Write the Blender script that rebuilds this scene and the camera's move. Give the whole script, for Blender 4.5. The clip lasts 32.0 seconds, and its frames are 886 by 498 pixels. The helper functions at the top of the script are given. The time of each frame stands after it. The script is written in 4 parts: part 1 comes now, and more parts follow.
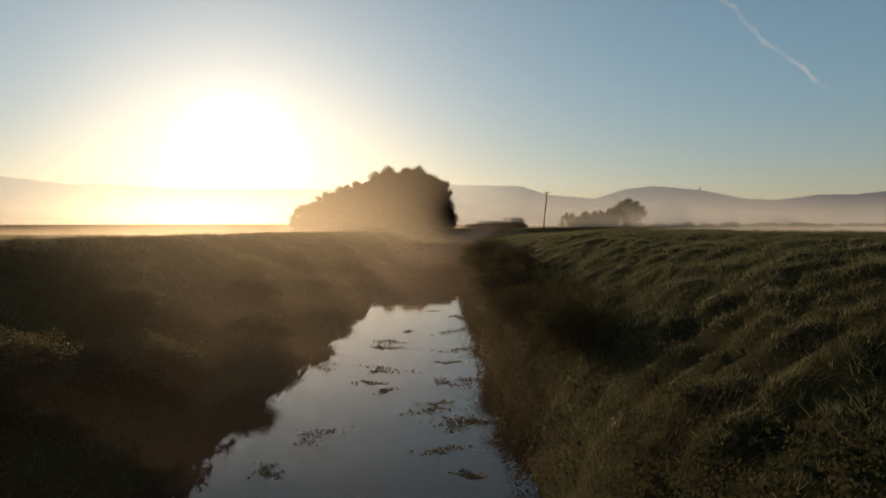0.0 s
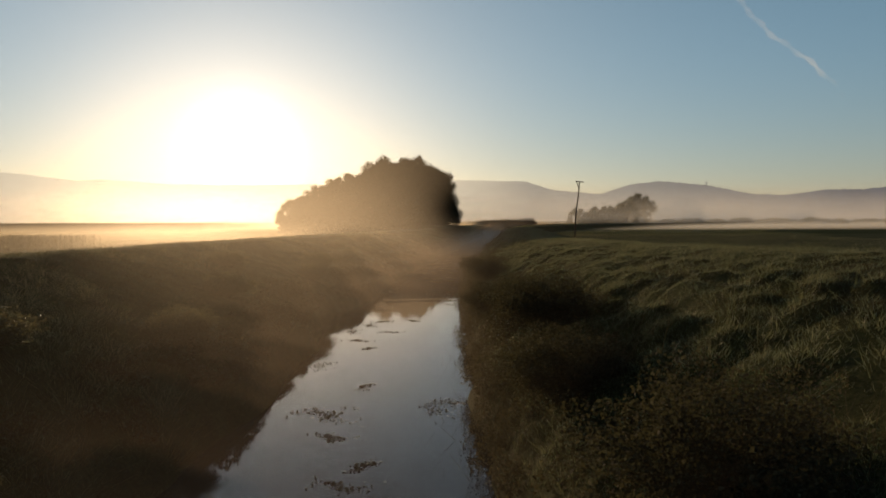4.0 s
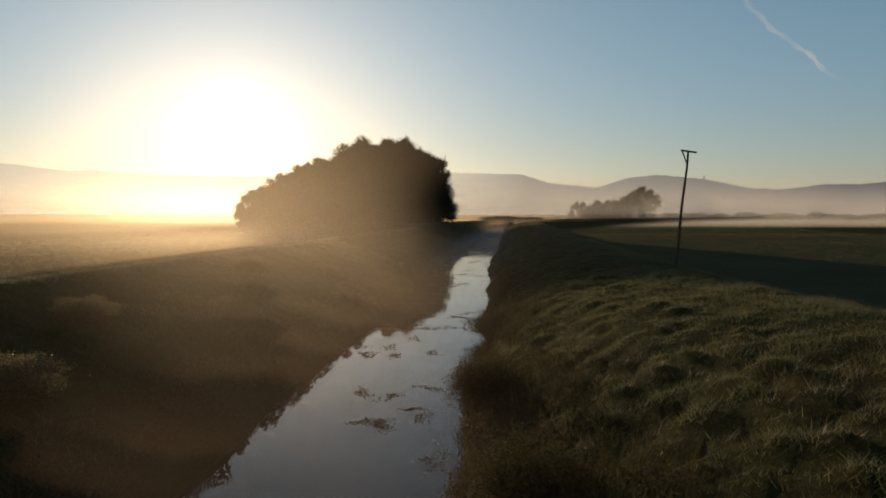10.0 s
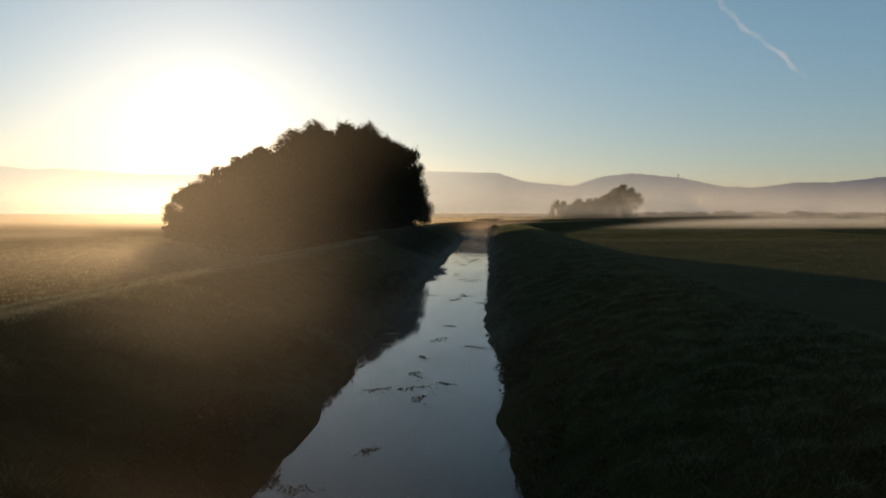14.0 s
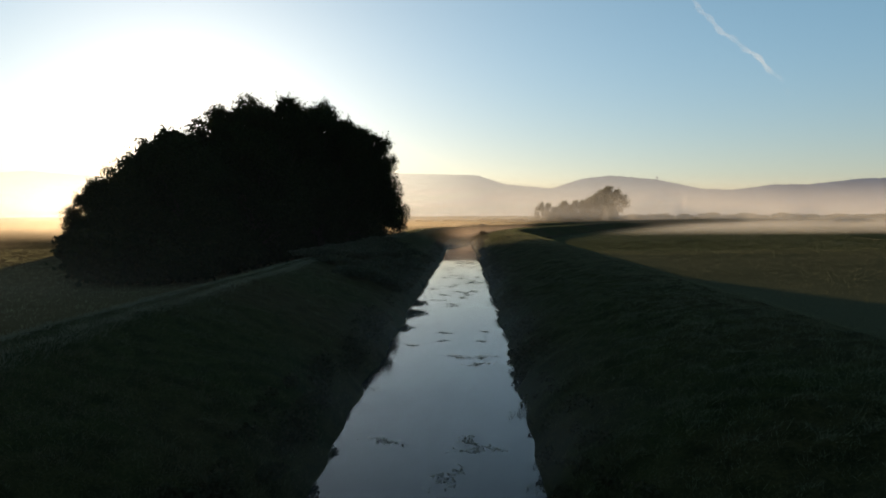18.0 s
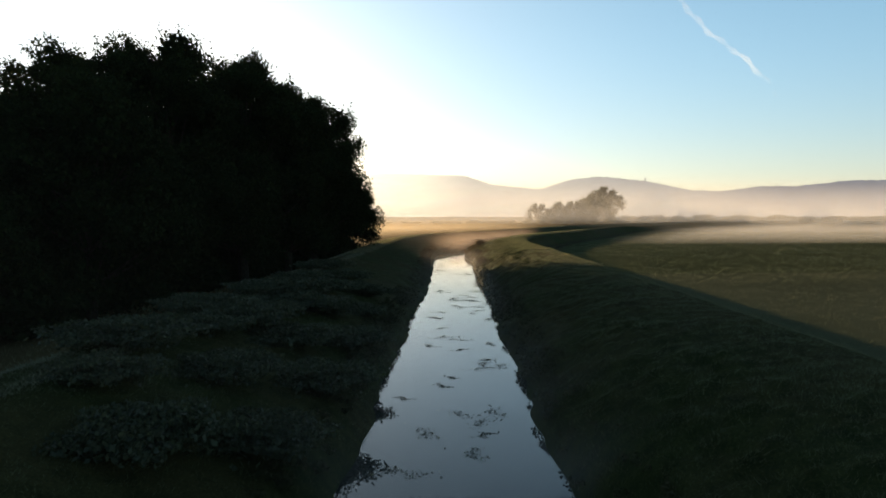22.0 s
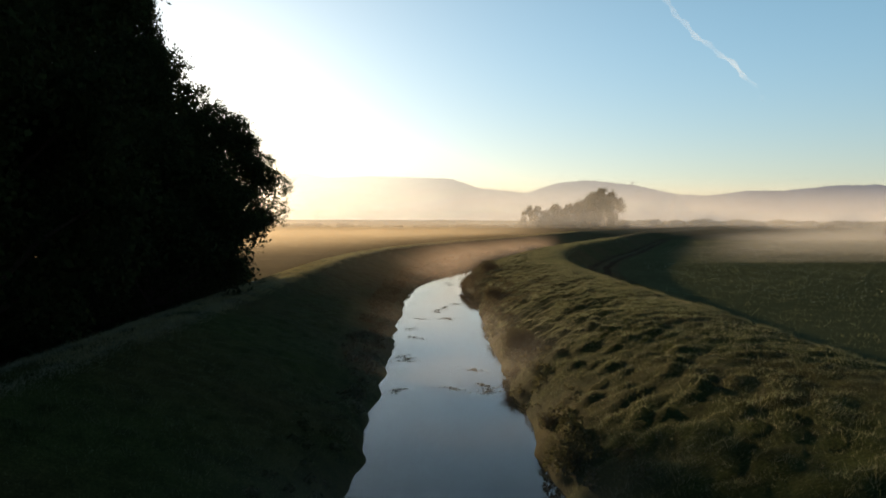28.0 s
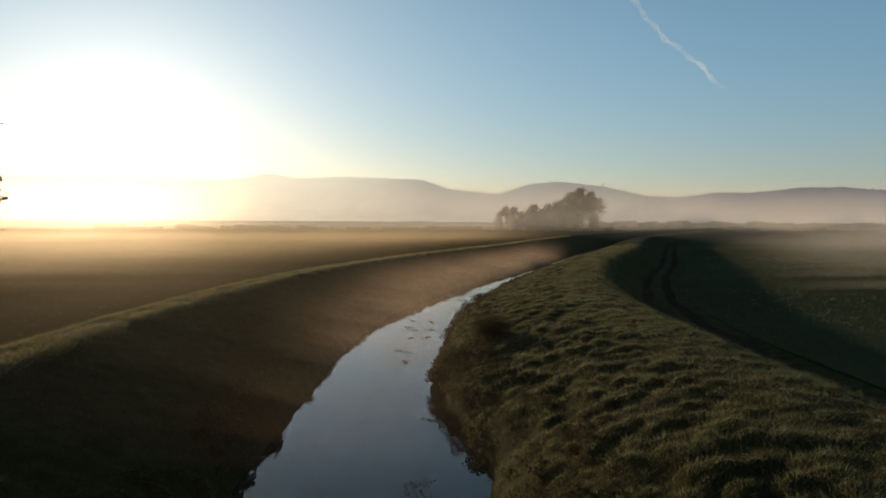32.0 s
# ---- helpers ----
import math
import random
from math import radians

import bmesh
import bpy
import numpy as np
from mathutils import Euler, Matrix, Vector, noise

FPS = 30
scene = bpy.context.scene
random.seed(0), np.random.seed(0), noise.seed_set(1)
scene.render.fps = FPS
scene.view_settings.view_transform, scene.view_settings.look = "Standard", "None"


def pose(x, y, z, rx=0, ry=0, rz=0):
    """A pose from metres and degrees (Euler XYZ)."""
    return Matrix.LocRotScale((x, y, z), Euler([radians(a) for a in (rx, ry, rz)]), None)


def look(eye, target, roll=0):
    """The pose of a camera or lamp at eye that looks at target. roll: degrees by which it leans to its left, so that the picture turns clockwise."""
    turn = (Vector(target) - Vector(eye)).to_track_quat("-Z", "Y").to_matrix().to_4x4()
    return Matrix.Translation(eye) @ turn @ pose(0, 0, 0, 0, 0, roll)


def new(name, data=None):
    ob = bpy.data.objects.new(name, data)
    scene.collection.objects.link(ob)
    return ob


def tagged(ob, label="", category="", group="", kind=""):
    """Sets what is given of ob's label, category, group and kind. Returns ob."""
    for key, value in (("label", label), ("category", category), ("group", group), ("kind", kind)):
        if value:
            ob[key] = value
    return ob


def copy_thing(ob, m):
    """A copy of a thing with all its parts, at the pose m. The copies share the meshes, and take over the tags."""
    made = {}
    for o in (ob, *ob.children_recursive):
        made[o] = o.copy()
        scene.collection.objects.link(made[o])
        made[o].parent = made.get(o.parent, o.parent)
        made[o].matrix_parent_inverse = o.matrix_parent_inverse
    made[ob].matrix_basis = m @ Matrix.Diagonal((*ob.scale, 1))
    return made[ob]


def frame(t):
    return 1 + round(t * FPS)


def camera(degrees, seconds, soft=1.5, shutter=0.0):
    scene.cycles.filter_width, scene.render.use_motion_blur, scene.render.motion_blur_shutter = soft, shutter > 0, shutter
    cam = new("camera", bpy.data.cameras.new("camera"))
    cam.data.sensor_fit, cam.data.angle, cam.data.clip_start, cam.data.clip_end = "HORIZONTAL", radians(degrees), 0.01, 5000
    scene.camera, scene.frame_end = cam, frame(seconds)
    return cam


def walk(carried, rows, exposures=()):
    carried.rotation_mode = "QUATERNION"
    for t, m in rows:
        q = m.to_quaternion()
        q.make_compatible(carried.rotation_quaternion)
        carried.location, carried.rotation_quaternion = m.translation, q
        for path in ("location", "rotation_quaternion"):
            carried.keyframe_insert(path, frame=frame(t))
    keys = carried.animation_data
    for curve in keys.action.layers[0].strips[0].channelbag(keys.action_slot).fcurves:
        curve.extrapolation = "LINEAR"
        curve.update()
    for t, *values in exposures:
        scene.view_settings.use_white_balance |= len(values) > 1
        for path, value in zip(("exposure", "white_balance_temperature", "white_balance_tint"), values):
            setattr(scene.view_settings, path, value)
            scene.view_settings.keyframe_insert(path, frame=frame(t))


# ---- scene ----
cam = camera(64.0, 32.0, soft=1.7)
# seconds, place in metres, yaw (to the left), pitch (up), roll
PATH = [
    (0, 0, -0, 3.874, -0.998, -1.884, -0.112),
    (0.5, 0.092, 2.684, 3.868, -1.08, -1.998, -0.116),
    (1, 0.194, 5.391, 3.886, -1.135, -2.077, -0.122),
    (1.5, 0.328, 8.151, 3.949, -1.147, -2.107, -0.131),
    (2, 0.464, 10.921, 4.024, -1.078, -2.134, -0.142),
    (2.5, 0.573, 13.694, 4.109, -0.879, -2.152, -0.156),
    (3, 0.67, 16.456, 4.186, -0.683, -2.179, -0.17),
    (3.5, 0.776, 19.219, 4.248, -0.589, -2.207, -0.182),
    (5.5, 1.262, 30.261, 4.429, -0.936, -2.372, -0.191),
    (6, 1.372, 33.013, 4.508, -0.906, -2.433, -0.19),
    (6.5, 1.482, 35.754, 4.599, -0.908, -2.506, -0.188),
    (7, 1.604, 38.494, 4.694, -0.887, -2.545, -0.173),
    (7.5, 1.729, 41.248, 4.784, -0.819, -2.588, -0.142),
    (8, 1.848, 44.036, 4.845, -0.804, -2.671, -0.105),
    (8.5, 1.928, 46.844, 4.879, -0.835, -2.739, -0.057),
    (9, 2.002, 49.703, 4.894, -0.898, -2.78, 0.003),
    (9.5, 2.076, 52.635, 4.911, -0.964, -2.804, 0.067),
    (10, 2.154, 55.664, 4.956, -0.991, -2.822, 0.124),
    (10.5, 2.241, 58.793, 5.037, -1.039, -2.827, 0.157),
    (11, 2.362, 62.008, 5.122, -1.113, -2.84, 0.176),
    (11.5, 2.468, 65.352, 5.223, -1.172, -2.86, 0.175),
    (12, 2.594, 68.809, 5.333, -1.248, -2.863, 0.158),
    (12.5, 2.754, 72.337, 5.427, -1.35, -2.864, 0.129),
    (13, 2.932, 75.905, 5.494, -1.947, -2.889, 0.092),
    (13.5, 3.127, 79.491, 5.544, -2.504, -2.92, 0.052),
    (14, 3.315, 83.055, 5.56, -2.949, -2.929, 0.005),
    (14.5, 3.512, 86.618, 5.567, -3.28, -2.943, -0.048),
    (16.5, 4.119, 101.009, 5.558, -3.949, -2.725, -0.26),
    (17, 4.392, 104.728, 5.632, -4.068, -2.71, -0.246),
    (17.5, 4.685, 108.515, 5.742, -4.272, -2.712, -0.208),
    (18, 4.993, 112.385, 5.901, -4.603, -2.723, -0.156),
    (18.5, 5.289, 116.308, 6.088, -4.707, -2.745, -0.1),
    (19, 5.601, 120.246, 6.277, -4.887, -2.753, -0.048),
    (19.5, 5.928, 124.146, 6.427, -5.162, -2.764, -0.007),
    (20, 6.278, 128.02, 6.538, -5.095, -2.763, 0.025),
    (20.5, 6.614, 131.872, 6.6, -5.137, -2.739, 0.041),
    (21, 6.954, 135.713, 6.614, -5.395, -2.724, 0.044),
    (21.5, 7.3, 139.578, 6.605, -5.553, -2.706, 0.036),
    (22, 7.678, 143.491, 6.592, -5.614, -2.677, 0.02),
    (22.5, 8.083, 147.484, 6.58, -5.729, -2.647, 0.002),
    (23, 8.501, 151.582, 6.571, -5.85, -2.614, -0.008),
    (23.5, 8.931, 155.783, 6.559, -6.015, -2.593, -0.002),
    (24, 9.398, 160.078, 6.554, -6.099, -2.569, 0.022),
    (24.5, 9.89, 164.423, 6.537, -6.148, -2.556, 0.063),
    (25, 10.413, 168.834, 6.517, -6.156, -2.567, 0.119),
    (25.5, 10.922, 173.295, 6.499, -6.237, -2.565, 0.176),
    (27.5, 12.885, 191.642, 6.5, -6.666, -2.446, 0.257),
    (28, 13.448, 196.268, 6.502, -6.785, -2.41, 0.269),
    (28.5, 14.036, 200.856, 6.512, -6.949, -2.41, 0.268),
    (29, 14.655, 205.418, 6.534, -7.157, -2.394, 0.253),
    (29.5, 15.291, 209.971, 6.564, -7.32, -2.337, 0.232),
    (30, 15.93, 214.557, 6.574, -7.579, -2.329, 0.224),
    (30.5, 16.601, 219.16, 6.575, -7.878, -2.332, 0.237),
    (31, 17.323, 223.757, 6.562, -8.294, -2.327, 0.264),
    (31.5, 18.075, 228.369, 6.544, -8.683, -2.321, 0.294),
    (32, 18.845, 233.01, 6.535, -9.14, -2.286, 0.323),
]


def flown(yaw, pitch, roll):
    return pose(0, 0, 0, 0, 0, yaw) @ pose(0, 0, 0, 90 + pitch, 0, 0) @ pose(0, 0, 0, 0, 0, roll)


walk(cam, [(t, Matrix.Translation((x, y, z)) @ flown(yaw, pitch, roll)) for t, x, y, z, yaw, pitch, roll in PATH],
     [(0, 0.08, 6850, 11), (7, 0.08, 6800, 11), (13, 0.2, 6700, 11), (17, 0.5, 6550, 10), (19, 0.8, 6550, 10), (23, 1.2, 6700, 10), (28, 0.95, 6650, 9), (30, 0.84, 6500, 9), (32, 0.38, 6400, 8)])

# ---- light ----
SUN_AZ, SUN_EL = radians(-15.1), radians(5.6)
SUN = Vector((math.sin(SUN_AZ) * math.cos(SUN_EL), math.cos(SUN_AZ) * math.cos(SUN_EL), math.sin(SUN_EL)))
sun = new("sun", bpy.data.lights.new("sun", "SUN"))
sun.data.energy, sun.data.angle, sun.data.color = 3.9, radians(0.6), (1.0, 0.70, 0.40)
sun.matrix_world = look(SUN * 300, (0, 0, 0))
tagged(sun, kind="structure")

world = bpy.data.worlds.new("morning_sky")
scene.world = world
world.use_nodes = True
wt = world.node_tree
wt.nodes.clear()


def wnode(kind, operation=""):
    node = wt.nodes.new(kind)
    if operation:
        node.operation = operation
    return node


def wmath(op, a, b=None):
    node = wnode("ShaderNodeMath", operation=op)
    for slot, value in zip(node.inputs, (a, b)):
        if hasattr(value, "links"):
            wt.links.new(value, slot)
        elif value is not None:
            slot.default_value = value
    return node.outputs[0]


def wback(color, strength):
    node = wnode("ShaderNodeBackground")
    if hasattr(color, "links"):
        wt.links.new(color, node.inputs[0])
    else:
        node.inputs[0].default_value = (*color, 1)
    if hasattr(strength, "links"):
        wt.links.new(strength, node.inputs[1])
    else:
        node.inputs[1].default_value = strength
    return node.outputs[0]


def wadd(a, b):
    node = wnode("ShaderNodeAddShader")
    wt.links.new(a, node.inputs[0])
    wt.links.new(b, node.inputs[1])
    return node.outputs[0]


sky = wnode("ShaderNodeTexSky")
sky.sky_type, sky.sun_disc, sky.sun_elevation, sky.sun_rotation = "NISHITA", False, SUN_EL, SUN_AZ
sky.altitude, sky.air_density, sky.dust_density, sky.ozone_density = 200, 1.0, 0.4, 2.0
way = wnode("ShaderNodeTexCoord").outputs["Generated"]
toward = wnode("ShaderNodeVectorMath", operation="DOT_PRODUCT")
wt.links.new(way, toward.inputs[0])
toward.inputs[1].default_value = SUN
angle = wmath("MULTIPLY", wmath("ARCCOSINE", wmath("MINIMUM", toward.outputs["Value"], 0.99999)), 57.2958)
up = wnode("ShaderNodeSeparateXYZ")
wt.links.new(way, up.inputs[0])
height = wmath("MAXIMUM", up.outputs["Z"], 0.0)


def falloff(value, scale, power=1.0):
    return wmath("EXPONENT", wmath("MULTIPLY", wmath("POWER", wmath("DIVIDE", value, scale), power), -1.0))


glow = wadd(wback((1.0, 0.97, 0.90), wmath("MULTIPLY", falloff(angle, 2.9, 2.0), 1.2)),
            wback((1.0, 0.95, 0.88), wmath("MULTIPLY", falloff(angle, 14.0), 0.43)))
sunward = wmath("ADD", wmath("MULTIPLY", falloff(angle, 22.0), 0.85), 0.55)
haze = wback((0.97, 0.83, 0.75), wmath("MULTIPLY", wmath("MULTIPLY", falloff(height, 0.10), sunward), 0.30))
dusk = wmath("ADD", wmath("MULTIPLY", falloff(height, 0.42, 3.0), 0.84), 0.16)
blue = wback((0.17, 0.42, 0.63), wmath("MULTIPLY", wmath("MULTIPLY", wmath("SUBTRACT", 1.0, falloff(height, 0.13)), dusk), 0.40))
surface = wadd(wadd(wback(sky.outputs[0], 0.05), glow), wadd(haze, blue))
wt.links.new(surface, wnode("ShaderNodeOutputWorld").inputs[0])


# ---- materials ----
def material(name):
    m = bpy.data.materials.new(name)
    m.use_nodes = True
    return m, m.node_tree, m.node_tree.nodes["Principled BSDF"]


def link(tree, a, b):
    tree.links.new(a, b)


def noise_node(tree, scale, detail=4.0, rough=0.55, where=None):
    n = tree.nodes.new("ShaderNodeTexNoise")
    n.inputs["Scale"].default_value, n.inputs["Detail"].default_value, n.inputs["Roughness"].default_value = scale, detail, rough
    if where is None:
        where = tree.nodes.new("ShaderNodeNewGeometry").outputs["Position"]
    link(tree, where, n.inputs["Vector"])
    return n.outputs["Fac"]


def ramp(tree, fac, *stops):
    r = tree.nodes.new("ShaderNodeValToRGB")
    e = r.color_ramp.elements
    while len(e) < len(stops):
        e.new(0.5)
    for el, (at, color) in zip(e, stops):
        el.position, el.color = at, (*color, 1)
    link(tree, fac, r.inputs[0])
    return r.outputs[0]


def mixed(tree, a, b, fac=0.5, mode="MIX"):
    n = tree.nodes.new("ShaderNodeMix")
    n.data_type, n.blend_type = "RGBA", mode
    for slot, v in ((n.inputs[0], fac), (n.inputs[6], a), (n.inputs[7], b)):
        if hasattr(v, "links"):
            link(tree, v, slot)
        elif isinstance(v, tuple):
            slot.default_value = (*v, 1)
        else:
            slot.default_value = v
    return n.outputs[2]


def bump(tree, bsdf, fac, strength, distance=0.1):
    b = tree.nodes.new("ShaderNodeBump")
    b.inputs["Strength"].default_value, b.inputs["Distance"].default_value = strength, distance
    link(tree, fac, b.inputs["Height"])
    link(tree, b.outputs[0], bsdf.inputs["Normal"])


def ground_material():
    m, t, p = material("damp_meadow_turf")
    fine, mid, broad = noise_node(t, 16, 8, 0.7), noise_node(t, 1.6, 6, 0.6), noise_node(t, 0.11, 4)
    a = ramp(t, fine, (0.3, (0.012, 0.018, 0.005)), (0.55, (0.034, 0.044, 0.012)), (0.75, (0.075, 0.075, 0.026)))
    b = ramp(t, fine, (0.3, (0.02, 0.02, 0.007)), (0.7, (0.07, 0.06, 0.022)))
    patch = mixed(t, a, b, ramp(t, broad, (0.42, (0, 0, 0)), (0.62, (1, 1, 1))))
    link(t, mixed(t, patch, (0.45, 0.45, 0.45), ramp(t, mid, (0.35, (0.8, 0.8, 0.8)), (0.6, (0, 0, 0))), "MULTIPLY"), p.inputs["Base Color"])
    p.inputs["Roughness"].default_value = 0.95
    p.inputs["Specular IOR Level"].default_value = 0.03
    bump(t, p, noise_node(t, 22, 5, 0.75), 0.7, 0.06)
    return m


def leaf_material(name, dark, light, tip, translucent=0.35, rough=0.55, gloss=0.18):
    """Foliage that varies from leaf to leaf and lets some of the sun through."""
    m, t, p = material(name)
    geo = t.nodes.new("ShaderNodeNewGeometry")
    tone = ramp(t, geo.outputs["Random Per Island"], (0.0, dark), (0.6, light), (1.0, tip))
    broad = noise_node(t, 0.35, 3)
    color = mixed(t, tone, ramp(t, broad, (0.3, dark), (0.7, light)), 0.4)
    link(t, color, p.inputs["Base Color"])
    p.inputs["Roughness"].default_value = rough
    p.inputs["Specular IOR Level"].default_value = gloss
    thin = t.nodes.new("ShaderNodeBsdfTranslucent")
    link(t, mixed(t, color, (0.4, 0.42, 0.2), 0.2), thin.inputs[0])
    mix = t.nodes.new("ShaderNodeMixShader")
    mix.inputs[0].default_value = translucent
    link(t, p.outputs[0], mix.inputs[1])
    link(t, thin.outputs[0], mix.inputs[2])
    link(t, mix.outputs[0], t.nodes["Material Output"].inputs[0])
    return m


def earth_material(name, dark, light):
    """Flat trodden or tilled earth and dry grass."""
    m, t, p = material(name)
    n, broad = noise_node(t, 7, 8, 0.7), noise_node(t, 0.05, 4)
    tone = ramp(t, n, (0.3, dark), (0.7, light))
    link(t, mixed(t, tone, dark, ramp(t, broad, (0.4, (0, 0, 0)), (0.65, (0.6, 0.6, 0.6)))), p.inputs["Base Color"])
    p.inputs["Roughness"].default_value = 1.0
    p.inputs["Specular IOR Level"].default_value = 0.0
    return m


def bark_material(name, dark, light):
    m, t, p = material(name)
    n = noise_node(t, 5, 8, 0.7)
    link(t, ramp(t, n, (0.3, dark), (0.7, light)), p.inputs["Base Color"])
    p.inputs["Roughness"].default_value = 0.9
    p.inputs["Specular IOR Level"].default_value = 0.05
    bump(t, p, n, 0.8, 0.05)
    return m


def water_material():
    m, t, p = material("still_water")
    p.inputs["Base Color"].default_value = (0.012, 0.016, 0.014, 1)
    p.inputs["Roughness"].default_value = 0.03
    p.inputs["IOR"].default_value = 1.33
    p.inputs["Specular IOR Level"].default_value = 0.5
    a = noise_node(t, 1.4, 3)
    b = noise_node(t, 6.0, 2)
    s = t.nodes.new("ShaderNodeMath")
    s.operation = "MULTIPLY_ADD"
    link(t, b, s.inputs[0])
    s.inputs[1].default_value = 0.35
    link(t, a, s.inputs[2])
    bump(t, p, s.outputs[0], 0.07, 0.012)
    return m


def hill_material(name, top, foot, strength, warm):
    """Wooded hills kilometres away as a glowing distance: foot haze and a warm sunward glow are painted into the
    colour.
    """
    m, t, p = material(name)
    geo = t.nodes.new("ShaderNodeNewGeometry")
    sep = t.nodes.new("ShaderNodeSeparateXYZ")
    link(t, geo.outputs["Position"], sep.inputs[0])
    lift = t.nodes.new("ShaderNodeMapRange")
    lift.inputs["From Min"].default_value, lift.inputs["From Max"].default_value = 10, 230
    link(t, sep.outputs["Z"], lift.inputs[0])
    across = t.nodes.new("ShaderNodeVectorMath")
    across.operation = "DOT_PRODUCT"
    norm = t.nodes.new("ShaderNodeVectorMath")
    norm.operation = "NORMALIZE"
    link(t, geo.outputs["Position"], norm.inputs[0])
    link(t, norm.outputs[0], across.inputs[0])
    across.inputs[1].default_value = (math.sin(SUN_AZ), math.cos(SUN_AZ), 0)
    # paints the sun's warm glow onto the hills around its bearing
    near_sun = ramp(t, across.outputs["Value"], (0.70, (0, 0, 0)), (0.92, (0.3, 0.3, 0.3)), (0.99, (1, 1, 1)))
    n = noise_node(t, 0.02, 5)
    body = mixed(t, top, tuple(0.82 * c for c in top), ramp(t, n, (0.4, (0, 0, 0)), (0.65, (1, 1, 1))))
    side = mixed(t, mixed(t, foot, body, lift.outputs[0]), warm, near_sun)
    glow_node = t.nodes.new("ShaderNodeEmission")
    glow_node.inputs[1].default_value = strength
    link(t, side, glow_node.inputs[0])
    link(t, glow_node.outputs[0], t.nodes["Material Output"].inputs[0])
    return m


def mist_material(name, color, density, scale, cover=(0.3, 0.7), least=0.55, forward=0.04, spread=0.75):
    """Thin morning mist: lets most light through and scatters the rest; thinner towards its edges (the mesh's own thickness) and in patches."""
    m, t, p = material(name)
    geo = t.nodes.new("ShaderNodeNewGeometry")
    thick = t.nodes.new("ShaderNodeAttribute")
    thick.attribute_name = "thickness"
    stretch = t.nodes.new("ShaderNodeVectorMath")
    stretch.operation = "MULTIPLY"
    link(t, geo.outputs["Position"], stretch.inputs[0])
    stretch.inputs[1].default_value = (scale, scale, scale * 2.2)
    n = ramp(t, noise_node(t, 1.0, 5, 0.6, stretch.outputs[0]), (cover[0], (least * density, least * density, least * density)), (cover[1], (density, density, density)))
    amount = t.nodes.new("ShaderNodeMath")
    amount.operation = "MULTIPLY"
    link(t, thick.outputs["Fac"], amount.inputs[0])
    link(t, n, amount.inputs[1])
    thin, back, clear = (t.nodes.new("ShaderNodeBsdf" + k) for k in ("Translucent", "Diffuse", "Transparent"))
    for b in (thin, back):
        b.inputs[0].default_value = (*color, 1)
    both, mix = t.nodes.new("ShaderNodeMixShader"), t.nodes.new("ShaderNodeMixShader")
    both.inputs[0].default_value = 0.35
    link(t, thin.outputs[0], both.inputs[1])
    link(t, back.outputs[0], both.inputs[2])
    # droplets send most of the light onwards, a little off its way; the sun's warmth is put into their tint
    onward, lobe = t.nodes.new("ShaderNodeBsdfRefraction"), t.nodes.new("ShaderNodeMixShader")
    onward.inputs["Color"].default_value = (1.0, 0.92, 0.82, 1)
    onward.inputs["Roughness"].default_value, onward.inputs["IOR"].default_value = spread, 1.3
    lobe.inputs[0].default_value = forward
    link(t, both.outputs[0], lobe.inputs[1])
    link(t, onward.outputs[0], lobe.inputs[2])
    link(t, amount.outputs[0], mix.inputs[0])
    link(t, clear.outputs[0], mix.inputs[1])
    link(t, lobe.outputs[0], mix.inputs[2])
    link(t, mix.outputs[0], t.nodes["Material Output"].inputs[0])
    return m


SOIL = ground_material()
WATER = water_material()
GRASS = leaf_material("dewy_bank_grass", (0.02, 0.03, 0.015), (0.062, 0.078, 0.042), (0.19, 0.19, 0.115), 0.47)
# brown cast of sun glare over the shaded bank, put into the plants' colour
GLARE_BROWN = leaf_material("glare_brown_bank_plants", (0.034, 0.027, 0.014), (0.07, 0.054, 0.027), (0.15, 0.115, 0.06), 0.4)
BROWN_HERB = leaf_material("brown_bank_herbs", (0.02, 0.016, 0.009), (0.044, 0.034, 0.018), (0.085, 0.063, 0.034), 0.2, 0.9, 0.08)
FROST = leaf_material("pale_dewy_grass", (0.08, 0.085, 0.06), (0.15, 0.15, 0.11), (0.24, 0.235, 0.18), 0.4)
STUBBLE = earth_material("tan_stubble_field", (0.05, 0.054, 0.03), (0.11, 0.108, 0.062))
GREEN_FIELD = earth_material("green_crop_field", (0.036, 0.044, 0.022), (0.08, 0.085, 0.044))
GREEN_CROP = leaf_material("green_field_crop", (0.036, 0.046, 0.02), (0.07, 0.08, 0.036), (0.13, 0.125, 0.065), 0.4)
CROP = leaf_material("field_crop", (0.05, 0.052, 0.024), (0.085, 0.082, 0.04), (0.13, 0.115, 0.06), 0.35)
HERB = leaf_material("bank_herbs", (0.014, 0.017, 0.006), (0.032, 0.034, 0.013), (0.075, 0.055, 0.028), 0.25, 0.9)
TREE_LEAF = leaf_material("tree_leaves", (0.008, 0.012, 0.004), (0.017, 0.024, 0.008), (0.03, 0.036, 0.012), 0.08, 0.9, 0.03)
# paler and browner than the grove's leaves: distance haze put into the colour
HAZED_LEAF = leaf_material("hazed_far_leaves", (0.05, 0.045, 0.025), (0.08, 0.07, 0.04), (0.11, 0.09, 0.05), 0.3)
WEED = leaf_material("floating_weed", (0.02, 0.022, 0.008), (0.05, 0.045, 0.02), (0.09, 0.07, 0.03), 0.15)
STRAW = leaf_material("dry_maize", (0.06, 0.042, 0.016), (0.11, 0.078, 0.03), (0.17, 0.12, 0.05), 0.3)
